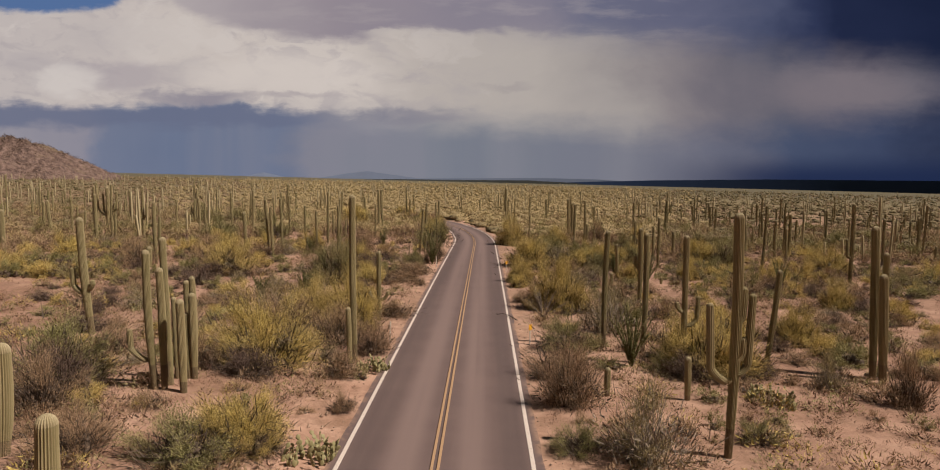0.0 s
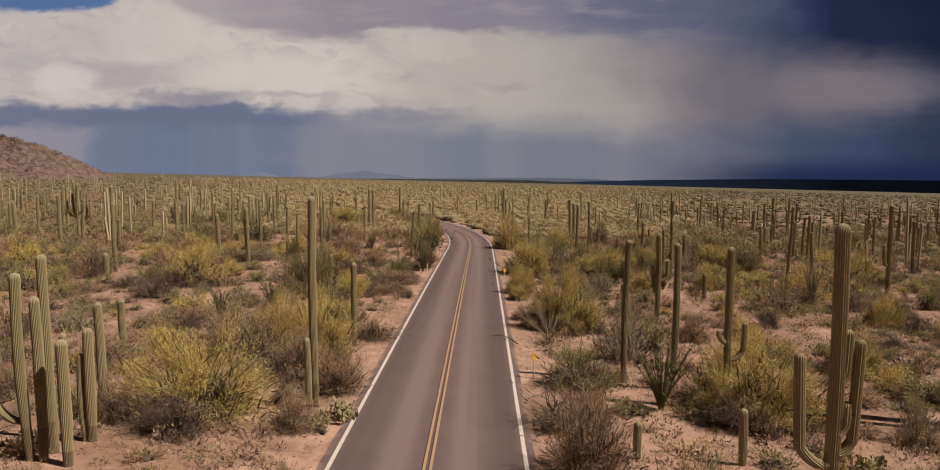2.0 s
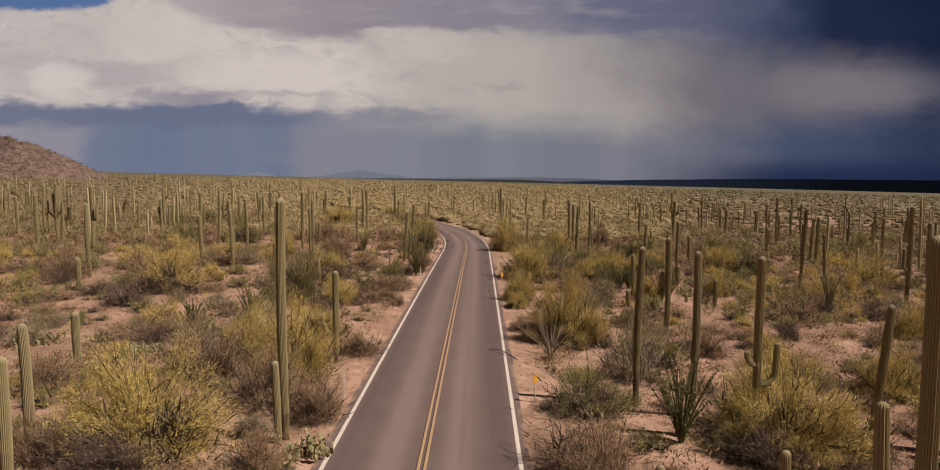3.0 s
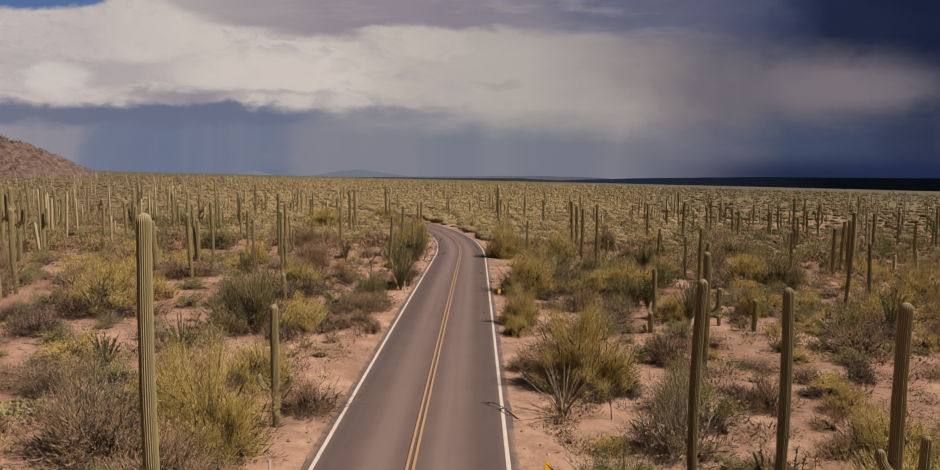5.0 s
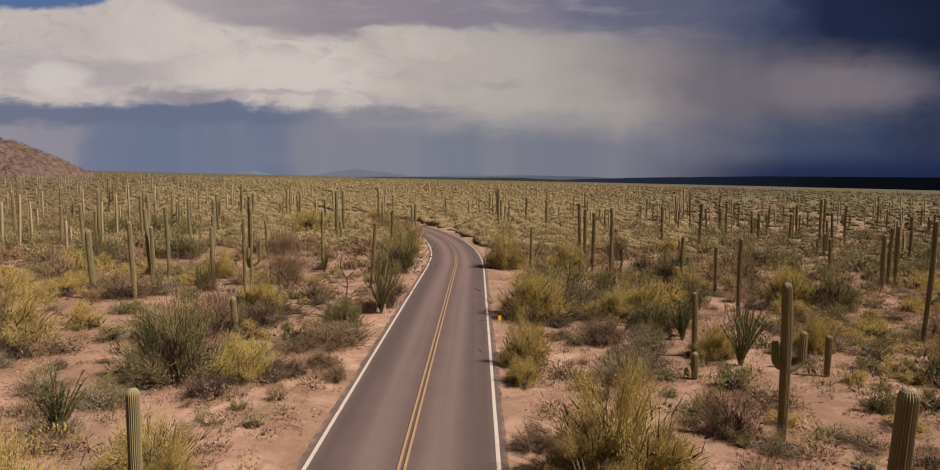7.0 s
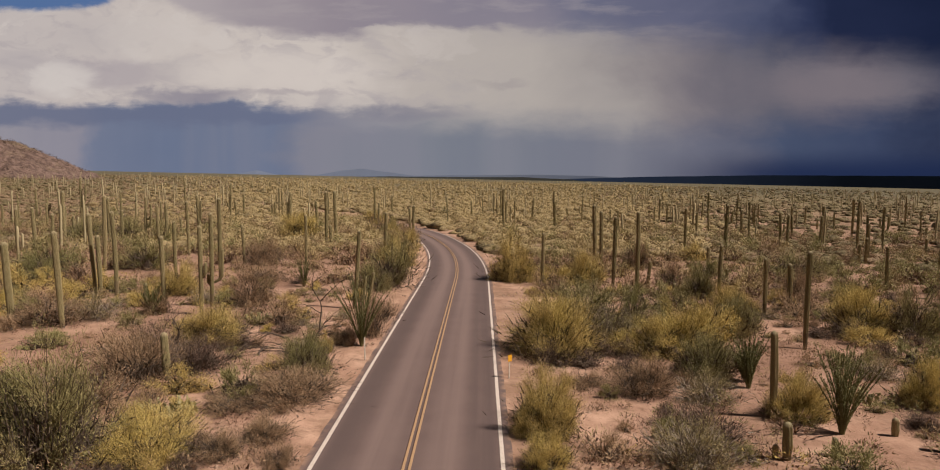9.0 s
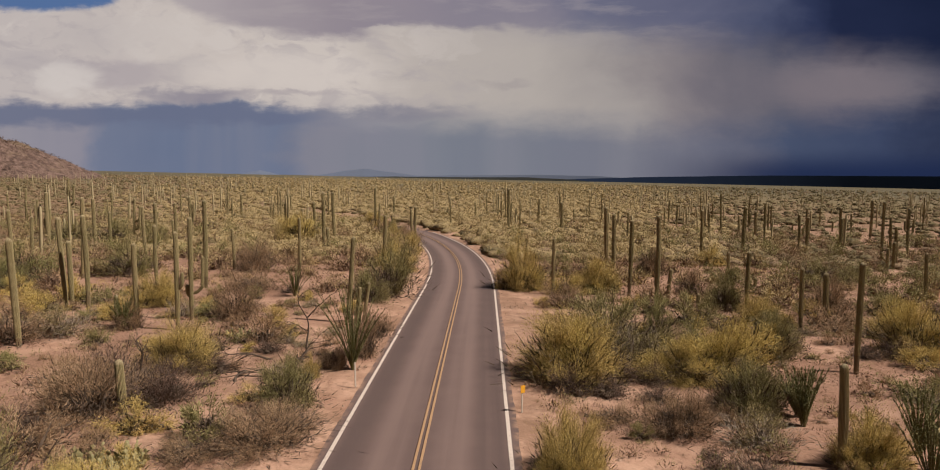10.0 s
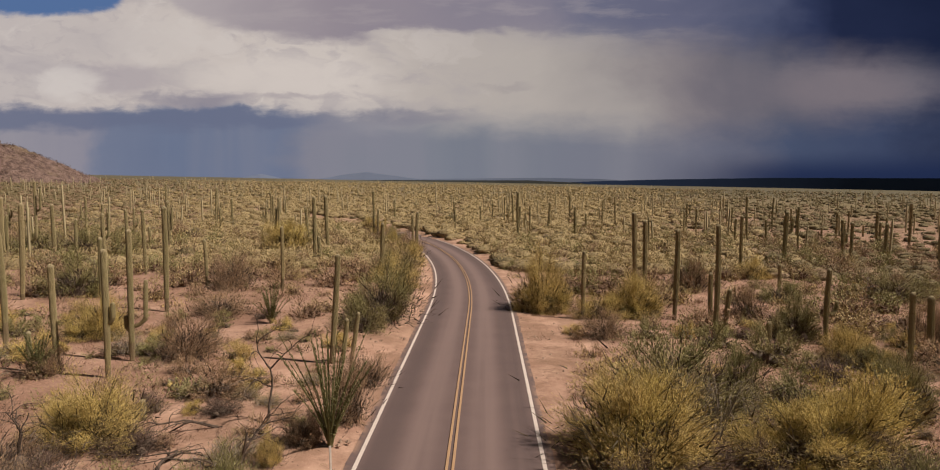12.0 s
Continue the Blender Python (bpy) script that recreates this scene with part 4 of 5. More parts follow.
saguaro(-9.63, 89.85, 6.07, 0.23, 4.3)
saguaro(-20.51, 89.63, 7.27, 0.31, 0.6, arms=((0.28, 0.76, 2.50), (0.26, -0.19, 0.71),))
saguaro(-9.05, 90.07, 2.53, 0.24, 6.0)
saguaro(-8.62, 90.10, 2.90, 0.24, 9.0)
saguaro(-23.35, 37.97, 6.93, 0.44, -4.1, arms=((0.37, -0.77, 1.46), (0.41, 0.36, 0.33),))
saguaro(24.95, 79.02, 1.26, 0.25, -0.3)
saguaro(18.40, 63.97, 2.23, 0.33, 1.0)
saguaro(19.86, 80.03, 6.07, 0.29, 0.5)
saguaro(25.84, 95.57, 3.90, 0.40, -1.4)
saguaro(-30.20, 81.43, 5.53, 0.43, -2.6)
saguaro(13.49, 97.67, 7.66, 0.34, 0.5)
saguaro(21.04, 98.53, 5.14, 0.34, 0.5, arms=((0.42, 0.57, 0.86),))
saguaro(15.16, 100.51, 3.20, 0.32, 4.2)
saguaro(-27.90, 99.61, 5.96, 0.30, -0.8)
saguaro(14.66, 101.89, 4.13, 0.33, -1.9)
saguaro(29.32, 73.32, 8.12, 0.27, 3.0, arms=((0.35, 0.83, -0.63),))
saguaro(12.84, 104.85, 6.95, 0.39, 1.2)
saguaro(5.98, 104.82, 5.22, 0.25, 0.2)
saguaro(21.97, 91.17, 4.65, 0.29, -0.7)
saguaro(-29.02, 91.61, 7.16, 0.34, -1.1)
saguaro(-31.08, 92.35, 6.91, 0.34, -3.2)
saguaro(34.58, 79.07, 5.34, 0.22, -2.3)
saguaro(-31.34, 93.40, 5.07, 0.35, -1.1)
saguaro(16.57, 96.61, 1.76, 0.32, -1.5)
saguaro(-26.86, 81.37, 6.30, 0.37, -2.4)
saguaro(36.83, 69.40, 8.58, 0.41, 0.3, arms=((0.36, -0.46, 1.90),))
saguaro(-35.38, 67.86, 2.21, 0.49, -0.5)
saguaro(-19.88, 113.86, 5.95, 0.26, 0.6)
saguaro(-36.24, 71.05, 6.85, 0.39, -1.2, arms=((0.41, 0.40, 2.41),))
saguaro(-27.44, 115.35, 4.50, 0.31, -1.7)
saguaro(26.89, 119.71, 3.00, 0.37, -0.2)
saguaro(39.83, 105.73, 4.62, 0.32, -1.9)
saguaro(-38.38, 106.10, 7.78, 0.38, 2.0)
saguaro(-51.64, 69.14, 5.59, 0.50, -1.5)
saguaro(40.88, 97.53, 5.71, 0.41, 0.1)
saguaro(43.90, 101.61, 6.27, 0.38, 1.9)
saguaro(44.68, 101.76, 6.43, 0.43, 1.0)
saguaro(27.95, 132.72, 7.13, 0.38, -0.2)
saguaro(51.61, 89.49, 6.38, 0.38, -0.5)
saguaro(-25.59, 103.87, 8.11, 0.39, 0.4)
saguaro(-38.47, 118.37, 6.56, 0.34, -3.5)
saguaro(-22.19, 136.25, 3.55, 0.41, -2.8)
saguaro(-46.50, 136.28, 6.58, 0.41, -0.2)
saguaro(-23.48, 138.43, 8.35, 0.48, 0.2)
saguaro(36.23, 140.37, 7.52, 0.54, 1.1, arms=((0.63, 0.67, 1.94),))
saguaro(-37.55, 123.64, 6.99, 0.36, -1.2)
saguaro(56.45, 141.80, 8.71, 0.42, 0.2)
saguaro(-57.97, 130.65, 7.90, 0.46, -1.2)
saguaro(49.67, 150.21, 6.07, 0.47, 1.0)
saguaro(-46.56, 147.71, 7.15, 0.54, -2.2, arms=((0.44, 0.37, 3.10),))
saguaro(-24.45, 149.44, 8.17, 0.54, -1.5)
saguaro(-50.63, 150.10, 3.22, 0.41, -2.5)
saguaro(58.49, 157.61, 5.66, 0.50, 3.2)
saguaro(-29.81, 158.59, 6.21, 0.45, -3.4)
saguaro(-72.28, 132.01, 7.12, 0.46, -1.5)
saguaro(-11.87, 119.12, 6.42, 0.38, 2.7)
saguaro(-63.67, 109.28, 7.65, 0.54, -0.5, arms=((0.38, -1.74, 3.63), (0.33, 1.31, 4.36), (0.43, -0.73, 3.27), (0.29, 1.89, 2.91),))
saguaro(14.82, 123.50, 7.00, 0.48, -0.5)
saguaro(-74.30, 110.54, 5.19, 0.54, -6.0)
saguaro(-12.78, 153.79, 5.65, 0.40, -0.3)
saguaro(-12.19, 153.95, 6.03, 0.49, 1.2)
saguaro(14.79, 128.01, 7.66, 0.54, -1.7)
saguaro(-22.05, 173.25, 8.99, 0.42, -0.2)
saguaro(4.00, 179.96, 9.02, 0.54, -0.7)
saguaro(71.41, 182.36, 6.59, 0.54, -1.6)
saguaro(14.94, 182.77, 6.29, 0.54, -0.9)
saguaro(-92.05, 154.26, 8.15, 0.54, -3.4)
saguaro(54.34, 182.22, 5.57, 0.54, -2.2)
saguaro(77.74, 183.08, 8.16, 0.54, 1.0)
saguaro(11.01, 198.70, 6.60, 0.54, 3.9)
saguaro(-60.62, 197.68, 8.54, 0.54, 1.1, arms=((0.28, 0.95, 2.84),))
saguaro(-60.44, 205.50, 6.02, 0.54, 0.8)

# ---- shrubs along the road ----
shrub('cr', -18.1, 26.7, 2.3, 3.1)
shrub('db', -16.9, 25.4, 1.6, 2.1)
shrub('gb', -13.35, 30.23, 0.81, 2.08)
shrub('pv', -10.94, 31.86, 2.49, 3.43)
shrub('cr', -9.77, 20.96, 1.84, 1.77)
shrub('gb', -13.56, 20.66, 1.37, 1.78)
shrub('gb', -7.34, 31.59, 1.03, 1.38)
shrub('cr', -14.07, 60.84, 1.82, 4.59)
shrub('pv', -12.13, 46.42, 1.80, 2.60)
shrub('pv', -13.03, 45.97, 1.12, 1.41)
shrub('pv', -11.33, 45.79, 1.12, 1.55)
shrub('pv', -12.22, 45.34, 1.08, 1.02)
shrub('pv', -15.90, 78.60, 2.0, 2.6)
shrub('pv', -17.00, 78.00, 1.3, 1.7)
shrub('db', -14.30, 72.80, 1.8, 2.0)
shrub('db', -17.20, 74.80, 1.9, 2.2)
snag(-16.8, 75.6, 1.4, 3.4)
snag(-10.1, 80.8, 1.0, 4.2)
shrub('pv', -11.04, 61.21, 1.50, 1.93)
shrub('gb', -12.97, 41.78, 2.01, 2.90)
shrub('gb', 3.55, 32.95, 1.55, 2.00)
shrub('gb', -6.90, 46.94, 1.42, 1.38)
shrub('gl', 5.53, 22.79, 1.68, 2.77)
shrub('pv', 2.61, 61.70, 0.91, 1.46)
snag(-9.51, 75.91, 1.46, 3.82)
shrub('cr', -15.10, 61.71, 2.1, 3.7)
shrub('gl', 7.83, 62.42, 1.55, 2.06)
snag(-12.25, 76.05, 1.77, 3.65, 101, True)
ocotillo(3.75, 46.9, 2.1, 2.3, 30, True)
shrub('gb', -6.60, 61.64, 0.63, 0.92)
shrub('pv', -8.69, 22.64, 1.55, 2.25)
shrub('pv', -9.46, 22.25, 0.96, 1.22)
shrub('pv', -7.99, 22.10, 0.96, 1.34)
shrub('pv', -8.76, 21.71, 0.93, 0.88)
shrub('pv', 4.39, 78.08, 2.66, 3.55)
shrub('pv', -9.21, 42.64, 1.89, 3.66)
shrub('pv', -10.16, 42.17, 1.17, 1.99)
shrub('pv', -8.36, 41.98, 1.17, 2.19)
shrub('pv', -9.31, 41.51, 1.13, 1.43)
snag(5.73, 46.84, 0.41, 1.50)
shrub('gl', -10.05, 76.94, 1.15, 1.11)
prickly_pear(-6.16, 22.10, 1.05, 0.80)
shrub('gb', -8.87, 62.03, 0.93, 0.97)
shrub('pv', 10.90, 78.50, 2.55, 2.25)
shrub('pv', 2.68, 62.24, 0.74, 1.09)
shrub('pv', -8.64, 76.77, 0.49, 1.28)
shrub('gb', -16.92, 76.90, 1.14, 1.28)
shrub('gl', 9.06, 48.10, 1.51, 1.96)
prickly_pear(-5.93, 33.11, 0.87, 0.80)
shrub('pv', -11.45, 62.65, 1.77, 1.56)
shrub('gb', -8.97, 62.23, 0.87, 0.91)
shrub('gl', 7.94, 63.23, 1.57, 1.26)
shrub('gl', 7.50, 43.56, 1.68, 3.15)
shrub('cr', 3.12, 23.43, 0.99, 1.15)
shrub('pv', 16.09, 48.28, 0.92, 1.23)
shrub('pv', 4.38, 78.76, 2.45, 3.33)
shrub('pv', 11.48, 35.40, 2.62, 3.68)
shrub('pv', 10.17, 34.74, 1.62, 2.00)
shrub('pv', 12.65, 34.48, 1.62, 2.20)
shrub('pv', 11.34, 33.82, 1.57, 1.44)
shrub('pv', 15.47, 43.85, 1.59, 2.01)
shrub('pv', 12.14, 79.21, 2.01, 2.96)
shrub('gb', -16.64, 23.89, 1.19, 2.22)
shrub('pv', 9.10, 79.33, 1.39, 1.65)
shrub('gb', -7.79, 63.66, 0.84, 0.88)
shrub('cr', 10.10, 24.79, 0.88, 0.96)
shrub('gb', -7.94, 78.68, 0.69, 1.29)
ocotillo(7.5, 35.20, 1.5, 3.4, 34)
shrub('gb', -7.80, 64.08, 0.90, 0.90)
ocotillo(-6.95, 78.60, 2.0, 4.5, 38)
shrub('gb', -12.96, 24.54, 0.70, 0.66)
shrub('gb', -8.12, 79.11, 0.70, 1.38)
shrub('pv', -10.00, 50.25, 1.50, 2.30)
shrub('pv', -10.75, 49.87, 0.93, 1.25)
shrub('pv', -9.32, 49.72, 0.93, 1.38)
shrub('pv', -10.07, 49.35, 0.90, 0.90)
shrub('pv', 2.84, 65.30, 1.14, 2.56)
shrub('pv', 2.27, 65.01, 0.70, 1.39)
shrub('pv', 3.35, 64.90, 0.70, 1.53)
shrub('pv', 2.78, 64.61, 0.68, 1.00)
prickly_pear(-13.29, 64.51, 0.72, 0.80)
shrub('pv', 5.20, 51.35, 2.13, 4.07)
shrub('pv', 4.14, 50.82, 1.32, 2.21)
shrub('pv', 6.16, 50.60, 1.32, 2.43)
shrub('pv', 5.10, 50.07, 1.28, 1.59)
ocotillo(14.70, 65.84, 1.48, 3.74)
prickly_pear(-12.00, 65.34, 0.70, 0.80)
shrub('gb', -6.85, 81.31, 0.97, 2.66)
shrub('gb', -9.00, 38.13, 1.86, 2.31)
shrub('cr', 4.37, 38.36, 1.64, 2.13)
dead_heap(8.3, 81.0, 1.9, 2.5)
shrub('gl', 7.0, 82.2, 2.3, 2.8)
snag(23.4, 77.0, 1.2, 3.0, 170, True)
shrub('gb', -6.05, 26.93, 0.54, 0.89)
shrub('pv', 3.10, 67.00, 1.13, 2.16)
shrub('pv', 2.53, 66.71, 0.70, 1.17)
shrub('pv', 3.61, 66.60, 0.70, 1.29)
shrub('pv', 3.04, 66.32, 0.68, 0.84)
prickly_pear(-13.88, 66.01, 0.83, 0.80)
shrub('gb', -10.41, 66.84, 1.24, 0.92)
prickly_pear(-12.19, 66.15, 0.83, 0.80)
shrub('gb', -6.58, 36.44, 1.12, 1.99)
ocotillo(-18.05, 51.47, 0.81, 1.90)
shrub('pv', 13.75, 67.90, 1.24, 1.85)
shrub('pv', 13.13, 67.59, 0.77, 1.01)
shrub('pv', 14.31, 67.47, 0.77, 1.11)
shrub('pv', 13.69, 67.16, 0.74, 0.73)
shrub('cr', 12.62, 83.44, 2.02, 2.29)
shrub('gb', -8.32, 68.00, 1.90, 1.57)
shrub('cr', 16.79, 83.50, 1.48, 2.96)
shrub('gb', 3.45, 28.63, 1.38, 2.95)
prickly_pear(12.6, 29.7, 1.4, 0.9)
# dark brush added for the shaded foot of the palo verde behind it
shrub('db', -11.6, 58.6, 1.2, 1.2)
shrub('cr', 7.34, 84.82, 3.39, 3.77)
shrub('cr', 17.36, 84.24, 1.51, 2.50)
shrub('pv', 14.44, 68.87, 1.10, 1.62)
shrub('gb', 2.62, 53.74, 0.86, 1.05)
shrub('gb', 18.74, 29.72, 0.95, 2.70)
shrub('gb', -19.45, 49.33, 1.99, 1.32)
shrub('gb', -7.88, 69.17, 1.73, 1.22)
shrub('pv', 20.32, 69.54, 1.13, 2.20)
shrub('pv', 19.76, 69.26, 0.70, 1.19)
shrub('pv', 20.83, 69.14, 0.70, 1.31)
shrub('pv', 20.26, 68.86, 0.68, 0.86)
ocotillo(-15.10, 53.48, 1.07, 2.71)
ocotillo(16.24, 68.96, 1.36, 2.80)
shrub('gb', -18.95, 38.63, 1.61, 1.61)
shrub('cr', 20.65, 70.23, 0.89, 1.59)
prickly_pear(17.71, 70.09, 0.91, 0.80)
shrub('gb', 10.60, 55.79, 1.11, 1.92)
shrub('cr', 10.66, 85.88, 1.13, 3.04)
shrub('gb', -16.41, 70.77, 2.18, 2.23)
shrub('gb', 8.24, 70.91, 1.32, 1.73)
prickly_pear(-15.14, 84.60, 1.12, 0.80)
shrub('gb', 7.67, 71.04, 1.36, 1.74)
shrub('gl', 16.32, 32.14, 0.83, 1.76)
shrub('gb', -7.11, 86.44, 1.26, 1.89)
ocotillo(13.23, 71.64, 0.95, 2.75)
shrub('gb', 5.52, 72.15, 0.96, 0.75)
shrub('cr', -8.53, 72.11, 1.33, 2.35)
shrub('cr', -8.51, 72.14, 1.27, 2.27)
shrub('gb', -16.95, 72.48, 2.07, 2.36)
shrub('gb', -23.33, 86.69, 1.11, 1.98)
ocotillo(-23.32, 86.12, 1.02, 2.43)
shrub('cr', 11.73, 72.97, 1.40, 2.59)
shrub('cr', 11.48, 73.32, 1.42, 2.40)
ocotillo(13.51, 72.73, 1.16, 2.41)
shrub('gb', -19.39, 33.07, 1.10, 1.71)
shrub('gl', -15.06, 45.09, 1.46, 2.70)
prickly_pear(-18.02, 45.27, 1.10, 0.69)
shrub('cr', 20.56, 91.44, 1.85, 1.39)
shrub('gb', -17.68, 90.41, 1.71, 2.95)
shrub('pv', 20.78, 91.69, 0.96, 1.67)
prickly_pear(-24.90, 46.83, 1.46, 0.80)
shrub('pv', 20.08, 93.68, 1.38, 2.19)
shrub('pv', 19.39, 93.34, 0.85, 1.19)
shrub('pv', 20.70, 93.20, 0.85, 1.31)
shrub('pv', 20.01, 92.86, 0.83, 0.86)
ocotillo(27.65, 64.47, 0.91, 3.12)
shrub('pv', -26.05, 65.86, 2.72, 3.58)
prickly_pear(-25.03, 39.53, 1.20, 0.80)
shrub('pv', 21.38, 96.26, 1.40, 1.65)
shrub('pv', -25.72, 95.38, 1.82, 2.85)
shrub('pv', -26.63, 94.92, 1.13, 1.55)
shrub('pv', -24.90, 94.74, 1.13, 1.70)
shrub('pv', -25.81, 94.28, 1.09, 1.12)
shrub('pv', 19.28, 42.34, 1.36, 2.37)
shrub('pv', 18.60, 42.00, 0.84, 1.29)
shrub('pv', 19.88, 41.86, 0.84, 1.42)
shrub('pv', 19.21, 41.52, 0.81, 0.93)
shrub('gb', 6.55, 97.72, 1.54, 1.81)
shrub('pv', 27.81, 54.35, 1.33, 2.31)
shrub('pv', 27.14, 54.01, 0.82, 1.26)
shrub('pv', 28.40, 53.88, 0.82, 1.38)
shrub('pv', 27.74, 53.55, 0.80, 0.90)
shrub('gb', -28.39, 82.34, 2.31, 2.11)
shrub('cr', 29.12, 84.59, 2.01, 3.94)
shrub('cr', 19.50, 99.44, 1.51, 3.11)
shrub('pv', 26.09, 85.28, 2.33, 3.39)
shrub('cr', 19.65, 99.93, 1.26, 2.93)
shrub('gl', -26.37, 84.26, 1.90, 1.81)
ocotillo(-16.24, 99.86, 1.29, 2.67)
shrub('cr', -8.60, 101.80, 2.7, 4.6)
shrub('cr', -9.60, 98.60, 1.7, 2.6)
shrub('gb', 12.96, 48.53, 1.02, 1.57)
shrub('gb', -21.10, 103.26, 2.07, 1.91)
shrub('pv', 7.15, 105.02, 1.83, 2.42)
shrub('pv', 28.65, 90.79, 2.28, 2.60)
shrub('pv', 9.91, 106.38, 1.92, 3.22)
shrub('pv', 8.95, 105.90, 1.19, 1.75)
shrub('pv', 10.77, 105.71, 1.19, 1.92)
shrub('pv', 9.82, 105.23, 1.15, 1.26)
shrub('gb', 19.18, 107.14, 1.58, 2.64)
shrub('pv', 10.62, 107.60, 1.76, 2.98)
shrub('pv', 9.74, 107.16, 1.09, 1.62)
shrub('pv', 11.41, 106.98, 1.09, 1.78)
shrub('pv', 10.53, 106.54, 1.06, 1.17)
shrub('pv', 3.24, 108.47, 2.34, 4.78)
shrub('pv', 2.07, 107.89, 1.45, 2.60)
shrub('pv', 4.30, 107.65, 1.45, 2.86)
shrub('pv', 3.13, 107.07, 1.40, 1.87)
shrub('gb', 27.62, 98.81, 1.62, 3.14)
shrub('gb', -37.22, 68.98, 1.72, 3.25)
shrub('cr', 25.26, 115.66, 2.14, 1.95)
shrub('gb', -24.90, 114.56, 1.87, 2.92)
shrub('cr', 36.66, 118.11, 3.37, 3.02)
shrub('cr', -41.16, 100.32, 1.80, 2.80)
shrub('gb', -25.60, 116.75, 2.02, 3.36)
shrub('cr', -42.47, 103.52, 2.78, 3.56)
shrub('gb', 18.64, 120.81, 1.81, 4.25)
shrub('cr', 18.99, 122.11, 1.76, 3.46)
shrub('pv', 39.66, 80.07, 2.42, 3.44)
shrub('pv', 38.45, 79.46, 1.50, 1.87)
shrub('pv', 40.75, 79.22, 1.50, 2.06)
shrub('pv', 39.54, 78.61, 1.45, 1.35)
shrub('cr', -35.69, 109.34, 2.69, 3.56)
shrub('pv', 28.47, 130.36, 2.18, 2.42)
shrub('cr', -46.47, 135.22, 2.12, 3.94)
shrub('cr', -60.66, 140.14, 3.55, 3.70)
shrub('cr', -54.98, 141.04, 2.97, 3.98)
shrub('pv', -30.98, 149.80, 3.25, 4.64)
shrub('pv', -30.82, 151.58, 3.55, 3.89)
shrub('cr', 64.23, 125.91, 2.26, 2.91)
shrub('gb', -51.38, 162.52, 3.01, 3.30)
for step in range(13):                  # brush that closes the view along the inside of the bend
    along_y = 118 + step * 6.0
    rnd_in = random.Random(step + 400)
    shrub(("pv", "cr", "gb")[step % 3], road_centre(along_y) - rnd_in.uniform(6.4, 8.6), along_y + rnd_in.uniform(-1, 1), rnd_in.uniform(1.8, 2.5), rnd_in.uniform(2.6, 3.9))
# two bare saplings added only to cast twig shadows onto the road
snag(2.75, 29.3, 1.0, 3.0)
snag(2.80, 33.3, 0.9, 2.7, 140)
# low dead limb added where a dark branch shadow crosses the road edge
snag(1.95, 46.4, 0.9, 2.3, 130, True)
snag(-9.29, 75.95, 1.6, 4.6, 172, True)
snag(-11.81, 80.45, 1.4, 3.6, 200, True)
snag(-12.49, 80.95, 1.2, 2.6, 150, True)


# ---- dark brush on the camera's side of the larger palo verdes, also standing for shade at their feet ----
def skirt_palo_verdes():
    rnd = random.Random(88)
    for x, y, r, kind in [p for p in FEET if p[3] == "pv" and p[2] >= 1.5 and p[1] < 95]:
        for _ in range(3 if r > 2 else 2):
            a, q = rnd.uniform(3.3, 6.1), r * rnd.uniform(0.75, 1.05)
            px, py = x + math.cos(a) * q, y + math.sin(a) * q
            if abs(px - road_centre(py)) > 5.0:
                shrub("db", px, py, r * rnd.uniform(0.36, 0.55), r * rnd.uniform(0.36, 0.55))


skirt_palo_verdes()


# ---- scattered growth ----
def room_for(x, y, r, near=0.75):
    return all(math.hypot(x - a, y - b) > near * (r + c) for a, b, c in PLACED)


def clear_of_road(x, y, gap):
    return abs(x - road_centre(min(y, 330))) > 3.6 + gap


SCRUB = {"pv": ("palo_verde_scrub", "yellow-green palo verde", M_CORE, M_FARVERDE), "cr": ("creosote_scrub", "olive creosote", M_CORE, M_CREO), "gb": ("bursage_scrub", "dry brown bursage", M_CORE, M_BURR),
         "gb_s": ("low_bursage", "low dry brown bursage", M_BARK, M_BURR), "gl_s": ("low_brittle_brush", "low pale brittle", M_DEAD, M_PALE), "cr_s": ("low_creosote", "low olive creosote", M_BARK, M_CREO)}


def join_shrub(joined, rnd, k, mould, x, y, r, h):
    """One more shrub into the joined scrub of its kind."""
    PLACED.append((x, y, r))
    a = rnd.uniform(0, 6.28)
    for slot, (v, f) in enumerate(rnd.choice(KINDS[mould][2])):
        q = np.array(v) * np.array([r * 1.2, r * 1.2, h * 1.1])
        q = np.stack([q[:, 0] * math.cos(a) - q[:, 1] * math.sin(a), q[:, 0] * math.sin(a) + q[:, 1] * math.cos(a), q[:, 2]], 1)
        bin_v, bin_f, count = joined.setdefault((k, slot), ([], [], [0]))
        bin_v.append(q + np.array([x, y, ground_at(x, y) - 0.03]))
        bin_f.append(np.array(f) + count[0])
        count[0] += len(q)


def put_joined(joined, place):
    for (k, slot), (vs, fs, _) in joined.items():
        name, words, bark, leaf = SCRUB[k]
        name += "_foliage" if slot else "_branches"
        tagged(new(name, mesh_of(name, np.concatenate(vs), np.concatenate(fs), leaf if slot else bark)), "%s scrub %s" % (words, place), "scrub", kind="stuff")


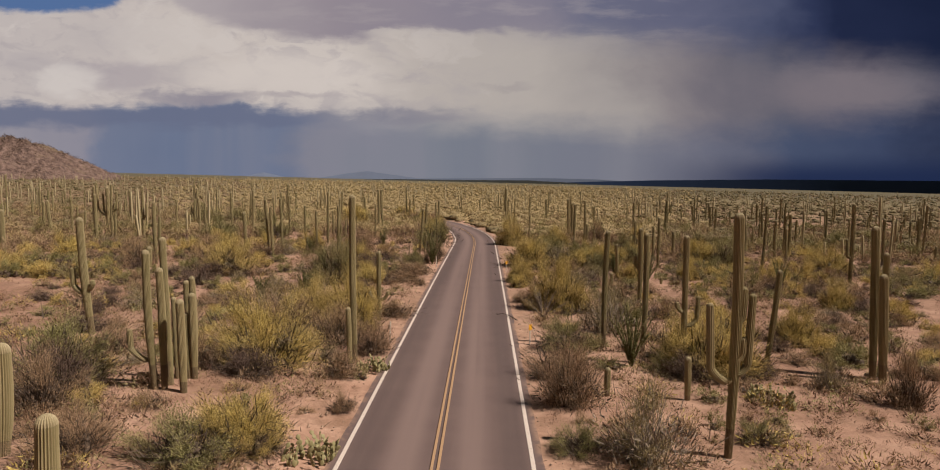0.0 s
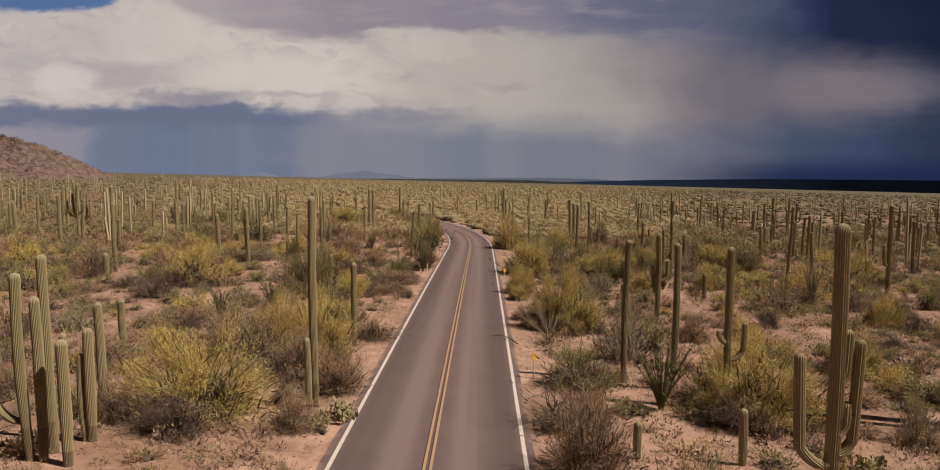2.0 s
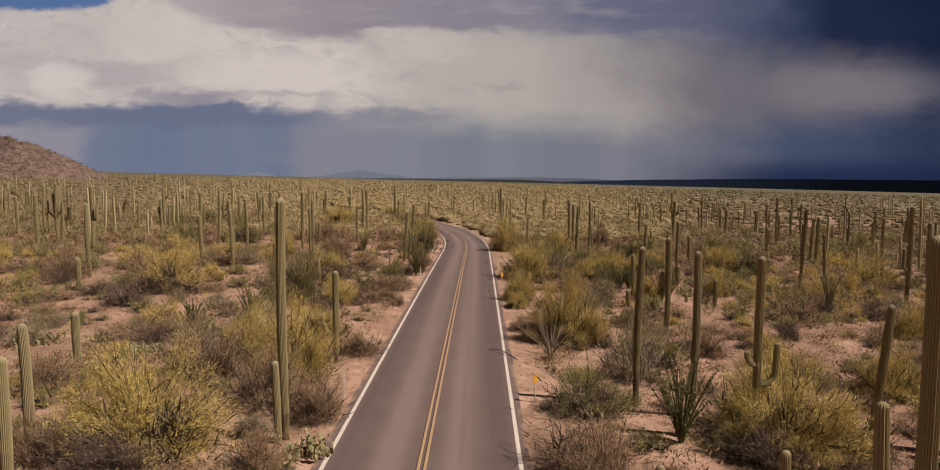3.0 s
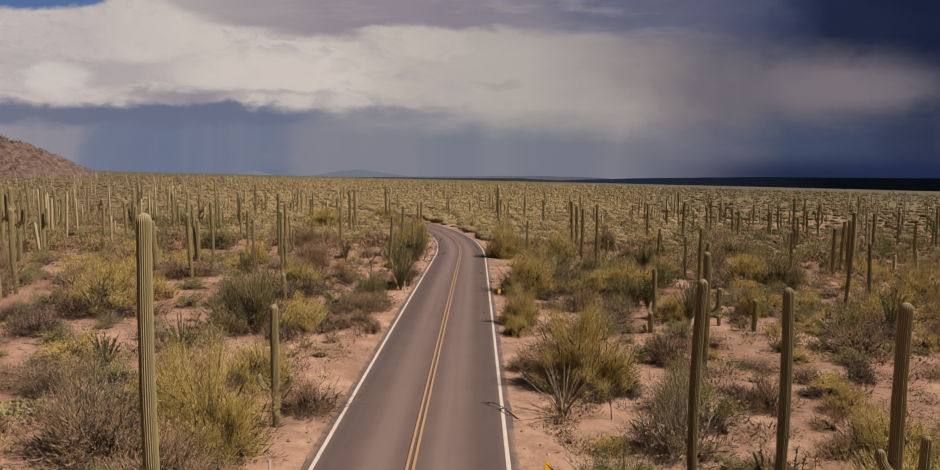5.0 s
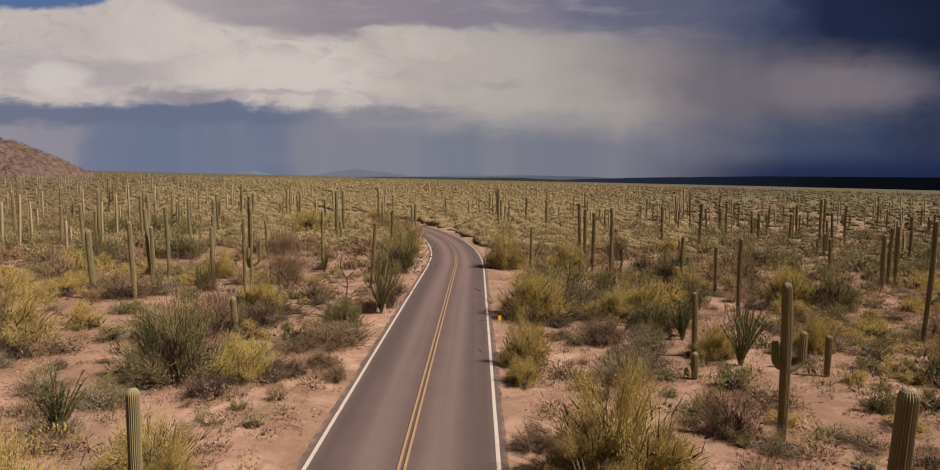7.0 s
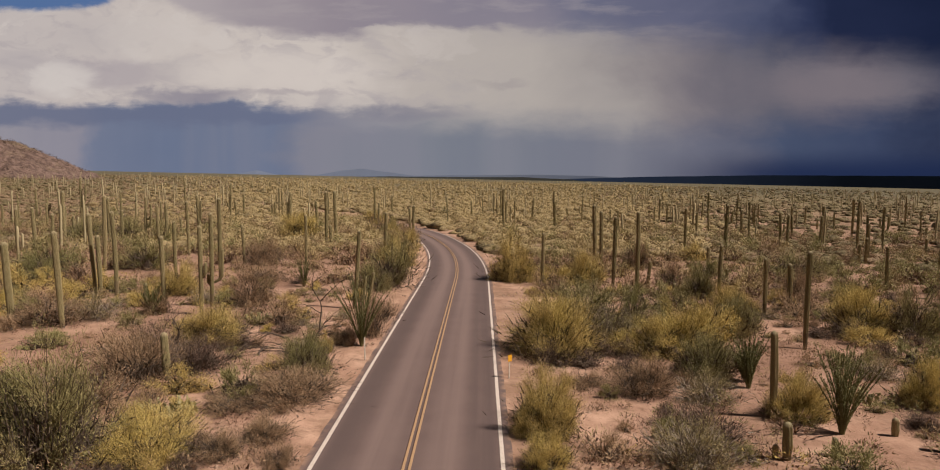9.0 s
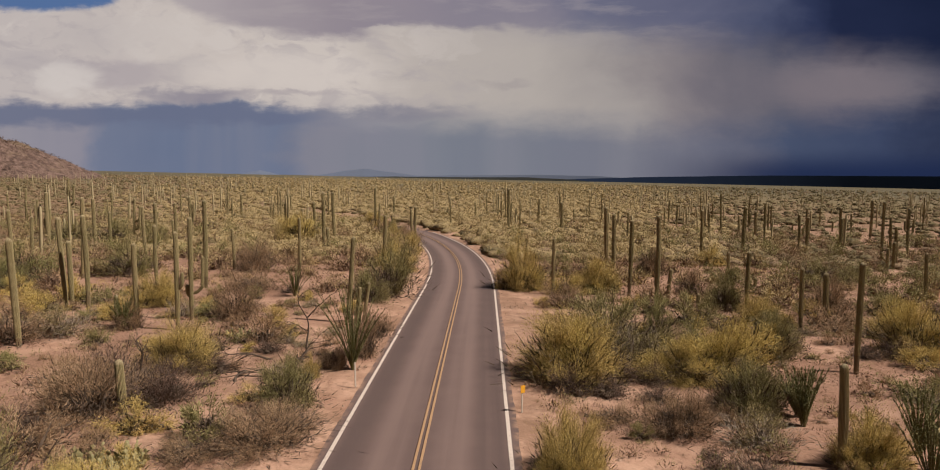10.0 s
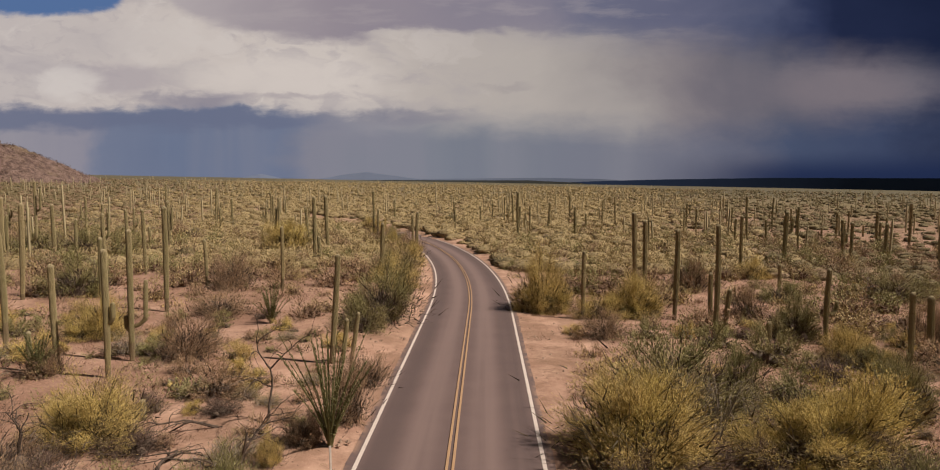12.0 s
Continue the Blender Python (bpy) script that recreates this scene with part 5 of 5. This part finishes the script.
def scatter_small():
    """Low tufts and dry shrubs between the larger ones, near the walk."""
    rnd = random.Random(5)
    made, joined = 0, {}
    while made < 240:
        y = 16 + 90 * rnd.random() ** 1.1
        w = 12 + (y - 10) * 0.5
        x = rnd.uniform(-w, w) - 1.5
        if not clear_of_road(x, y, 0.5 + rnd.random() * 1.2) or noise.noise(Vector((x * 0.09, y * 0.09, 3.1))) < rnd.uniform(-0.5, 0.25):
            continue
        r = rnd.uniform(0.3, 0.75)
        k = rnd.choices(("gb_s", "gl_s", "cr_s"), (0.65, 0.15, 0.2))[0]
        join_shrub(joined, rnd, k, k, x, y, r, r * rnd.uniform(0.8, 1.4))
        made += 1
    put_joined(joined, "between the larger plants")


def scatter_medium():
    """Knee- to waist-high scrub between the larger plants."""
    rnd = random.Random(15)
    made = 0
    while made < 350:
        y = 20 + 85 * rnd.random()
        w = 13 + (y - 10) * 0.52
        x = rnd.uniform(-w, w) - 1.5
        if not clear_of_road(x, y, 2.6) or noise.noise(Vector((x * 0.07, y * 0.07, 6.1))) < rnd.uniform(-0.45, 0.2):
            continue
        r = rnd.uniform(0.4, 0.95)
        if not clear_of_road(x, y, 2.2 + r) or (x > 0 and y < 34) or (made >= 170 and not room_for(x, y, r, 0.6)):
            continue
        k = rnd.choices(("gb_m", "gl", "cr_m", "pv_m", "db"), (0.26, 0.12, 0.30, 0.10, 0.22))[0]
        shrub(k, x, y, r, r * rnd.uniform(0.75, 1.2))
        made += 1


def scatter_between():
    """Waist-high brush that closes the gaps between the larger plants away from the road."""
    rnd = random.Random(61)
    made = 0
    while made < 190:
        y = 30 + 72 * rnd.random()
        w = 13 + (y - 10) * 0.55
        x = rnd.uniform(-w, w) - 1.5
        r = rnd.uniform(0.7, 1.55)
        off = abs(x - road_centre(y))
        if off < 8.0 + r or (x > 0 and y < 36) or not room_for(x, y, r, 0.62) or noise.noise(Vector((x * 0.08, y * 0.08, 2.7))) < rnd.uniform(-0.6, 0.15):
            continue
        k = rnd.choices(("gb_m", "gl", "cr_m", "pv_m", "db"), (0.20, 0.14, 0.26, 0.18, 0.22))[0]
        shrub(k, x, y, r, r * rnd.uniform(0.75, 1.15))
        made += 1


def scatter_mid():
    """Single shrubs of the middle distance, closing up away from the road."""
    rnd = random.Random(9)
    made, joined = 0, {}
    while made < 1300:
        y = 58 + 130 * rnd.random() ** 1.15
        w = 14 + y * 0.72
        x = rnd.uniform(-w, w)
        r = rnd.uniform(0.8, 2.1)
        off = abs(x - road_centre(min(y, 330)))
        if off < 4.7 + r or (y < 98 and off < 24 and rnd.random() < 0.8) or not room_for(x, y, r, 0.62):
            continue
        if noise.noise(Vector((x * 0.06, y * 0.05, 1.7))) < rnd.uniform(-0.72, 0.08):
            continue
        # right side gets more dark scrub, to stand for the duller light there
        k = rnd.choices(("pv", "cr", "gb"), (0.40, 0.28, 0.32) if x < 26 else (0.26, 0.40, 0.34))[0]
        h = r * rnd.uniform(0.85, 1.45)
        made += 1
        if y < 100 and abs(x) < 52:
            shrub(k + "_m", x, y, r, h)
            continue
        join_shrub(joined, rnd, k, k + "_f", x, y, r, h)
    put_joined(joined, "of the middle distance")


def scatter_tufts():
    """Dry annuals and litter, past counting, in the open sand."""
    rng = np.random.default_rng(12)
    for name, mat, n, label, r0, r1 in (("dry_tufts", M_TUFT, 7800, "low rounded dry brown tufts over the sand", 0.10, 0.42), ("green_tufts", M_PALE, 800, "low pale green tufts over the sand", 0.10, 0.34)):
        foot, rad, high = [], [], []
        while len(foot) < n:
            y = -6 + 150 * rng.random() ** 1.25
            w = 20 + max(0, y) * 0.58
            x = rng.uniform(-w, w)
            gap = abs(x - road_centre(min(y, 330))) - 3.7
            if gap < 0.5 or (gap < 2.2 and rng.random() < 0.7) or noise.noise(Vector((x * 0.12, y * 0.12, 8.1))) < rng.uniform(-0.6, 0.35):
                continue
            r = r0 + (r1 - r0) * rng.random() ** 1.6
            foot.append((x, y, ground_at(x, y) - 0.01))
            rad.append(r)
            high.append(r * rng.uniform(0.7, 1.4))
        foot, rad, high = np.array(foot), np.array(rad), np.array(high)
        v, f = clump_cloud(rng, foot, rad, high, 84, 0.20, 0.30)
        tagged(new(name, mesh_of(name, v, f, mat)), label, "tufts", kind="stuff")


def scatter_brush():
    """Tangled dry brush that fills the ground between the larger plants, past counting."""
    rng = np.random.default_rng(52)
    for name, mat, n, label, r0, r1 in (("brown_brush", M_BURR, 3500, "tangled dry brown brush over the sand", 0.25, 0.85), ("olive_brush", M_CREO, 1150, "low olive brush over the sand", 0.3, 0.9), ("pale_brush", M_PALE, 480, "low pale brush over the sand", 0.3, 0.85), ("yellow_brush", M_VERDE, 330, "low yellow-green brush over the sand", 0.35, 1.0)):
        foot, rad, high = [], [], []
        while len(foot) < n:
            y = -6 + 155 * rng.random()
            w = 24 + max(0, y) * 0.58
            x = rng.uniform(-w, w)
            gap = abs(x - road_centre(min(y, 330))) - 3.7
            bare = noise.noise(Vector((x * 0.085, y * 0.06, 4.4))) + 0.20 * min(1.0, gap / 9) + 0.10 * min(1.0, max(0.0, y - 19) / 60) + 0.10 * (x > 9) + 0.07
            if gap < 1.4 or bare - 0.45 * min(1.0, max(0.0, (36 - y) / 17)) * (x > 0) < rng.uniform(-0.16, 0.24):
                continue
            r = r0 + (r1 - r0) * rng.random() ** 1.3
            foot.append((x, y, ground_at(x, y) - 0.03))
            rad.append(r)
            high.append(r * rng.uniform(0.65, 1.15))
        foot, rad, high = np.array(foot), np.array(rad), np.array(high)
        v, f = clump_cloud(rng, foot, rad, high, 120, 0.24, 0.22)
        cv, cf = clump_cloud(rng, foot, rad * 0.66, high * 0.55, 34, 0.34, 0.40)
        tagged(new(name + "_core", mesh_of(name + "_core", cv, cf, M_CORE)), "inner twigs of low brush, coloured dark as shade", "brush", kind="stuff")
        tagged(new(name, mesh_of(name, v, f, mat)), label, "brush", kind="stuff")


def scatter_far():
    """The far desert: uncountable scrub, finer where it is nearer."""
    rng = np.random.default_rng(21)
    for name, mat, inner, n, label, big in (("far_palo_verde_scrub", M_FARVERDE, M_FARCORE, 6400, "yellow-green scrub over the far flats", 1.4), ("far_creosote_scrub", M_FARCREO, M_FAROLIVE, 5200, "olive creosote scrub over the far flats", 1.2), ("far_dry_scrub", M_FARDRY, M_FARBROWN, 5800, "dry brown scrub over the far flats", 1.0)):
        for tier, d0, d1, count, slips, share, width in (("", 135, 420, int(n * 0.66), 40, 0.19, 0.34), ("_beyond", 420, 1500, int(n * 0.55), 12, 0.40, 0.5)):
            foot, rad, high = [], [], []
            while len(foot) < count:
                d = d0 + (d1 - d0) * rng.random() ** 1.25
                a = radians(rng.uniform(-43, 43))
                x, y = math.sin(a) * d, math.cos(a) * d
                flank = min(1.0, max(0.0, (math.degrees(a) - 7) / 11 if a > 0 else (-math.degrees(a) - 15) / 13))      # palo verde in the middle, darker creosote and dry scrub standing for shade at the sides
                skip = flank if inner == M_FARCORE else 0.65 * (1 - flank)
                if inner == M_FARBROWN and a > 0:
                    skip = max(skip, 0.75 * flank)
                if (y < 400 and not clear_of_road(x, y, 1.8)) or rng.random() < skip:
                    continue
                foot.append((x, y, terrain(x, y) - 0.1))
                r = rng.uniform(0.6, 1.4) * big * (1 + d / 900)
                rad.append(r)
                high.append(r * rng.uniform(0.8, 1.35))
            foot, rad, high = np.array(foot), np.array(rad), np.array(high)
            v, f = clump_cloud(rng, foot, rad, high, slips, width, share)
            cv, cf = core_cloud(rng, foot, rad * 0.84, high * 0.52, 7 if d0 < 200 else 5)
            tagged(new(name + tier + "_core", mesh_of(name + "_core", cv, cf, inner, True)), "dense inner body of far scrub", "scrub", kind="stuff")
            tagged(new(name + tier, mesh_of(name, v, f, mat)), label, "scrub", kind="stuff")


def scatter_columns():
    """Saguaros of the middle distance one by one, those beyond joined, past counting."""
    rng = np.random.default_rng(33)
    verts, faces, rib = [], [], []

    def column(x, y, z, h, r, lx):
        o, seg = len(verts), 7
        prof = ((0, 0.8), (0.4, 1.0), (0.85, 0.95), (0.97, 0.7), (1.0, 0.15))
        for f, k in prof:
            for j in range(seg):
                a = 2 * math.pi * j / seg
                verts.append((x + lx * f + math.cos(a) * r * k, y + math.sin(a) * r * k, z + h * f))
                rib.append(0.45 if j % 2 else 0.8)
        for i in range(len(prof) - 1):
            for j in range(seg):
                q = (j + 1) % seg
                faces.append((o + i * seg + j, o + i * seg + q, o + (i + 1) * seg + q, o + (i + 1) * seg + j))

    n, single = 0, 0
    while n < 1250:
        d = 100 + 1250 * rng.random() ** 1.55
        a = radians(rng.uniform(-42, 42))
        x, y = math.sin(a) * d, math.cos(a) * d + 10
        if y < 330 and not clear_of_road(x, y, 3.0):
            continue
        if y < 165 and abs(x) < 48:
            continue
        h = min(9.5, max(1.8, rng.normal(5.6, 1.8)))
        r = rng.uniform(0.15, 0.21) * (1 + d / 2600)
        n += 1
        if d < 230 and single < 150:
            arms = [(rng.uniform(0.35, 0.55), rng.choice((-1, 1)) * rng.uniform(0.5, 0.9), h * rng.uniform(0.15, 0.35)) for _ in range(int(rng.random() < 0.35) + int(rng.random() < 0.2))]
            saguaro(x, y, h, r * 2, rng.normal() * 1.2, tuple(arms))
            single += 1
            continue
        z = terrain(x, y) - 0.1
        column(x, y, z, h, r, rng.normal() * 0.2)
        for _ in range(int(rng.random() < 0.30) + int(rng.random() < 0.15)):
            s = rng.choice((-1, 1)) * rng.uniform(0.5, 0.9)
            column(x + s, y, z + h * rng.uniform(0.35, 0.5), h * rng.uniform(0.2, 0.42), r * 0.75, 0)
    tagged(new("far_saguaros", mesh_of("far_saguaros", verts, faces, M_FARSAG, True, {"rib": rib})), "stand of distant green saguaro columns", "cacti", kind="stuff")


def scatter_stones():
    rng = np.random.default_rng(3)
    verts, faces = [], []
    n = 0
    while n < 2600:
        y = 17 + 100 * rng.random() ** 1.3
        w = 10 + y * 0.5
        x = rng.uniform(-w, w) if n % 3 else road_centre(y) + rng.choice((-1, 1)) * rng.uniform(3.8, 6.5)
        if not clear_of_road(x, y, 0.15):
            continue
        r = 0.025 + 0.10 * rng.random() ** 3
        z, o = ground_at(x, y), len(verts)
        for k in range(6):
            p = ((1, 0, 0), (-1, 0, 0), (0, 1, 0), (0, -1, 0), (0, 0, 0.8), (0, 0, -0.5))[k]
            q = np.array(p) * r * rng.uniform(0.7, 1.4, 3)
            verts.append((x + q[0], y + q[1], z + 0.02 + q[2]))
        for t in ((0, 2, 4), (2, 1, 4), (1, 3, 4), (3, 0, 4), (2, 0, 5), (1, 2, 5), (3, 1, 5), (0, 3, 5)):
            faces.append(tuple(o + k for k in t))
        n += 1
    tagged(new("loose_stones", mesh_of("loose_stones", verts, faces, M_STONE)), "small pinkish stones strewn over the sand", "stones", kind="stuff")


scatter_small()
scatter_medium()
scatter_between()
scatter_mid()
scatter_tufts()
scatter_brush()
scatter_far()
scatter_columns()
scatter_stones()
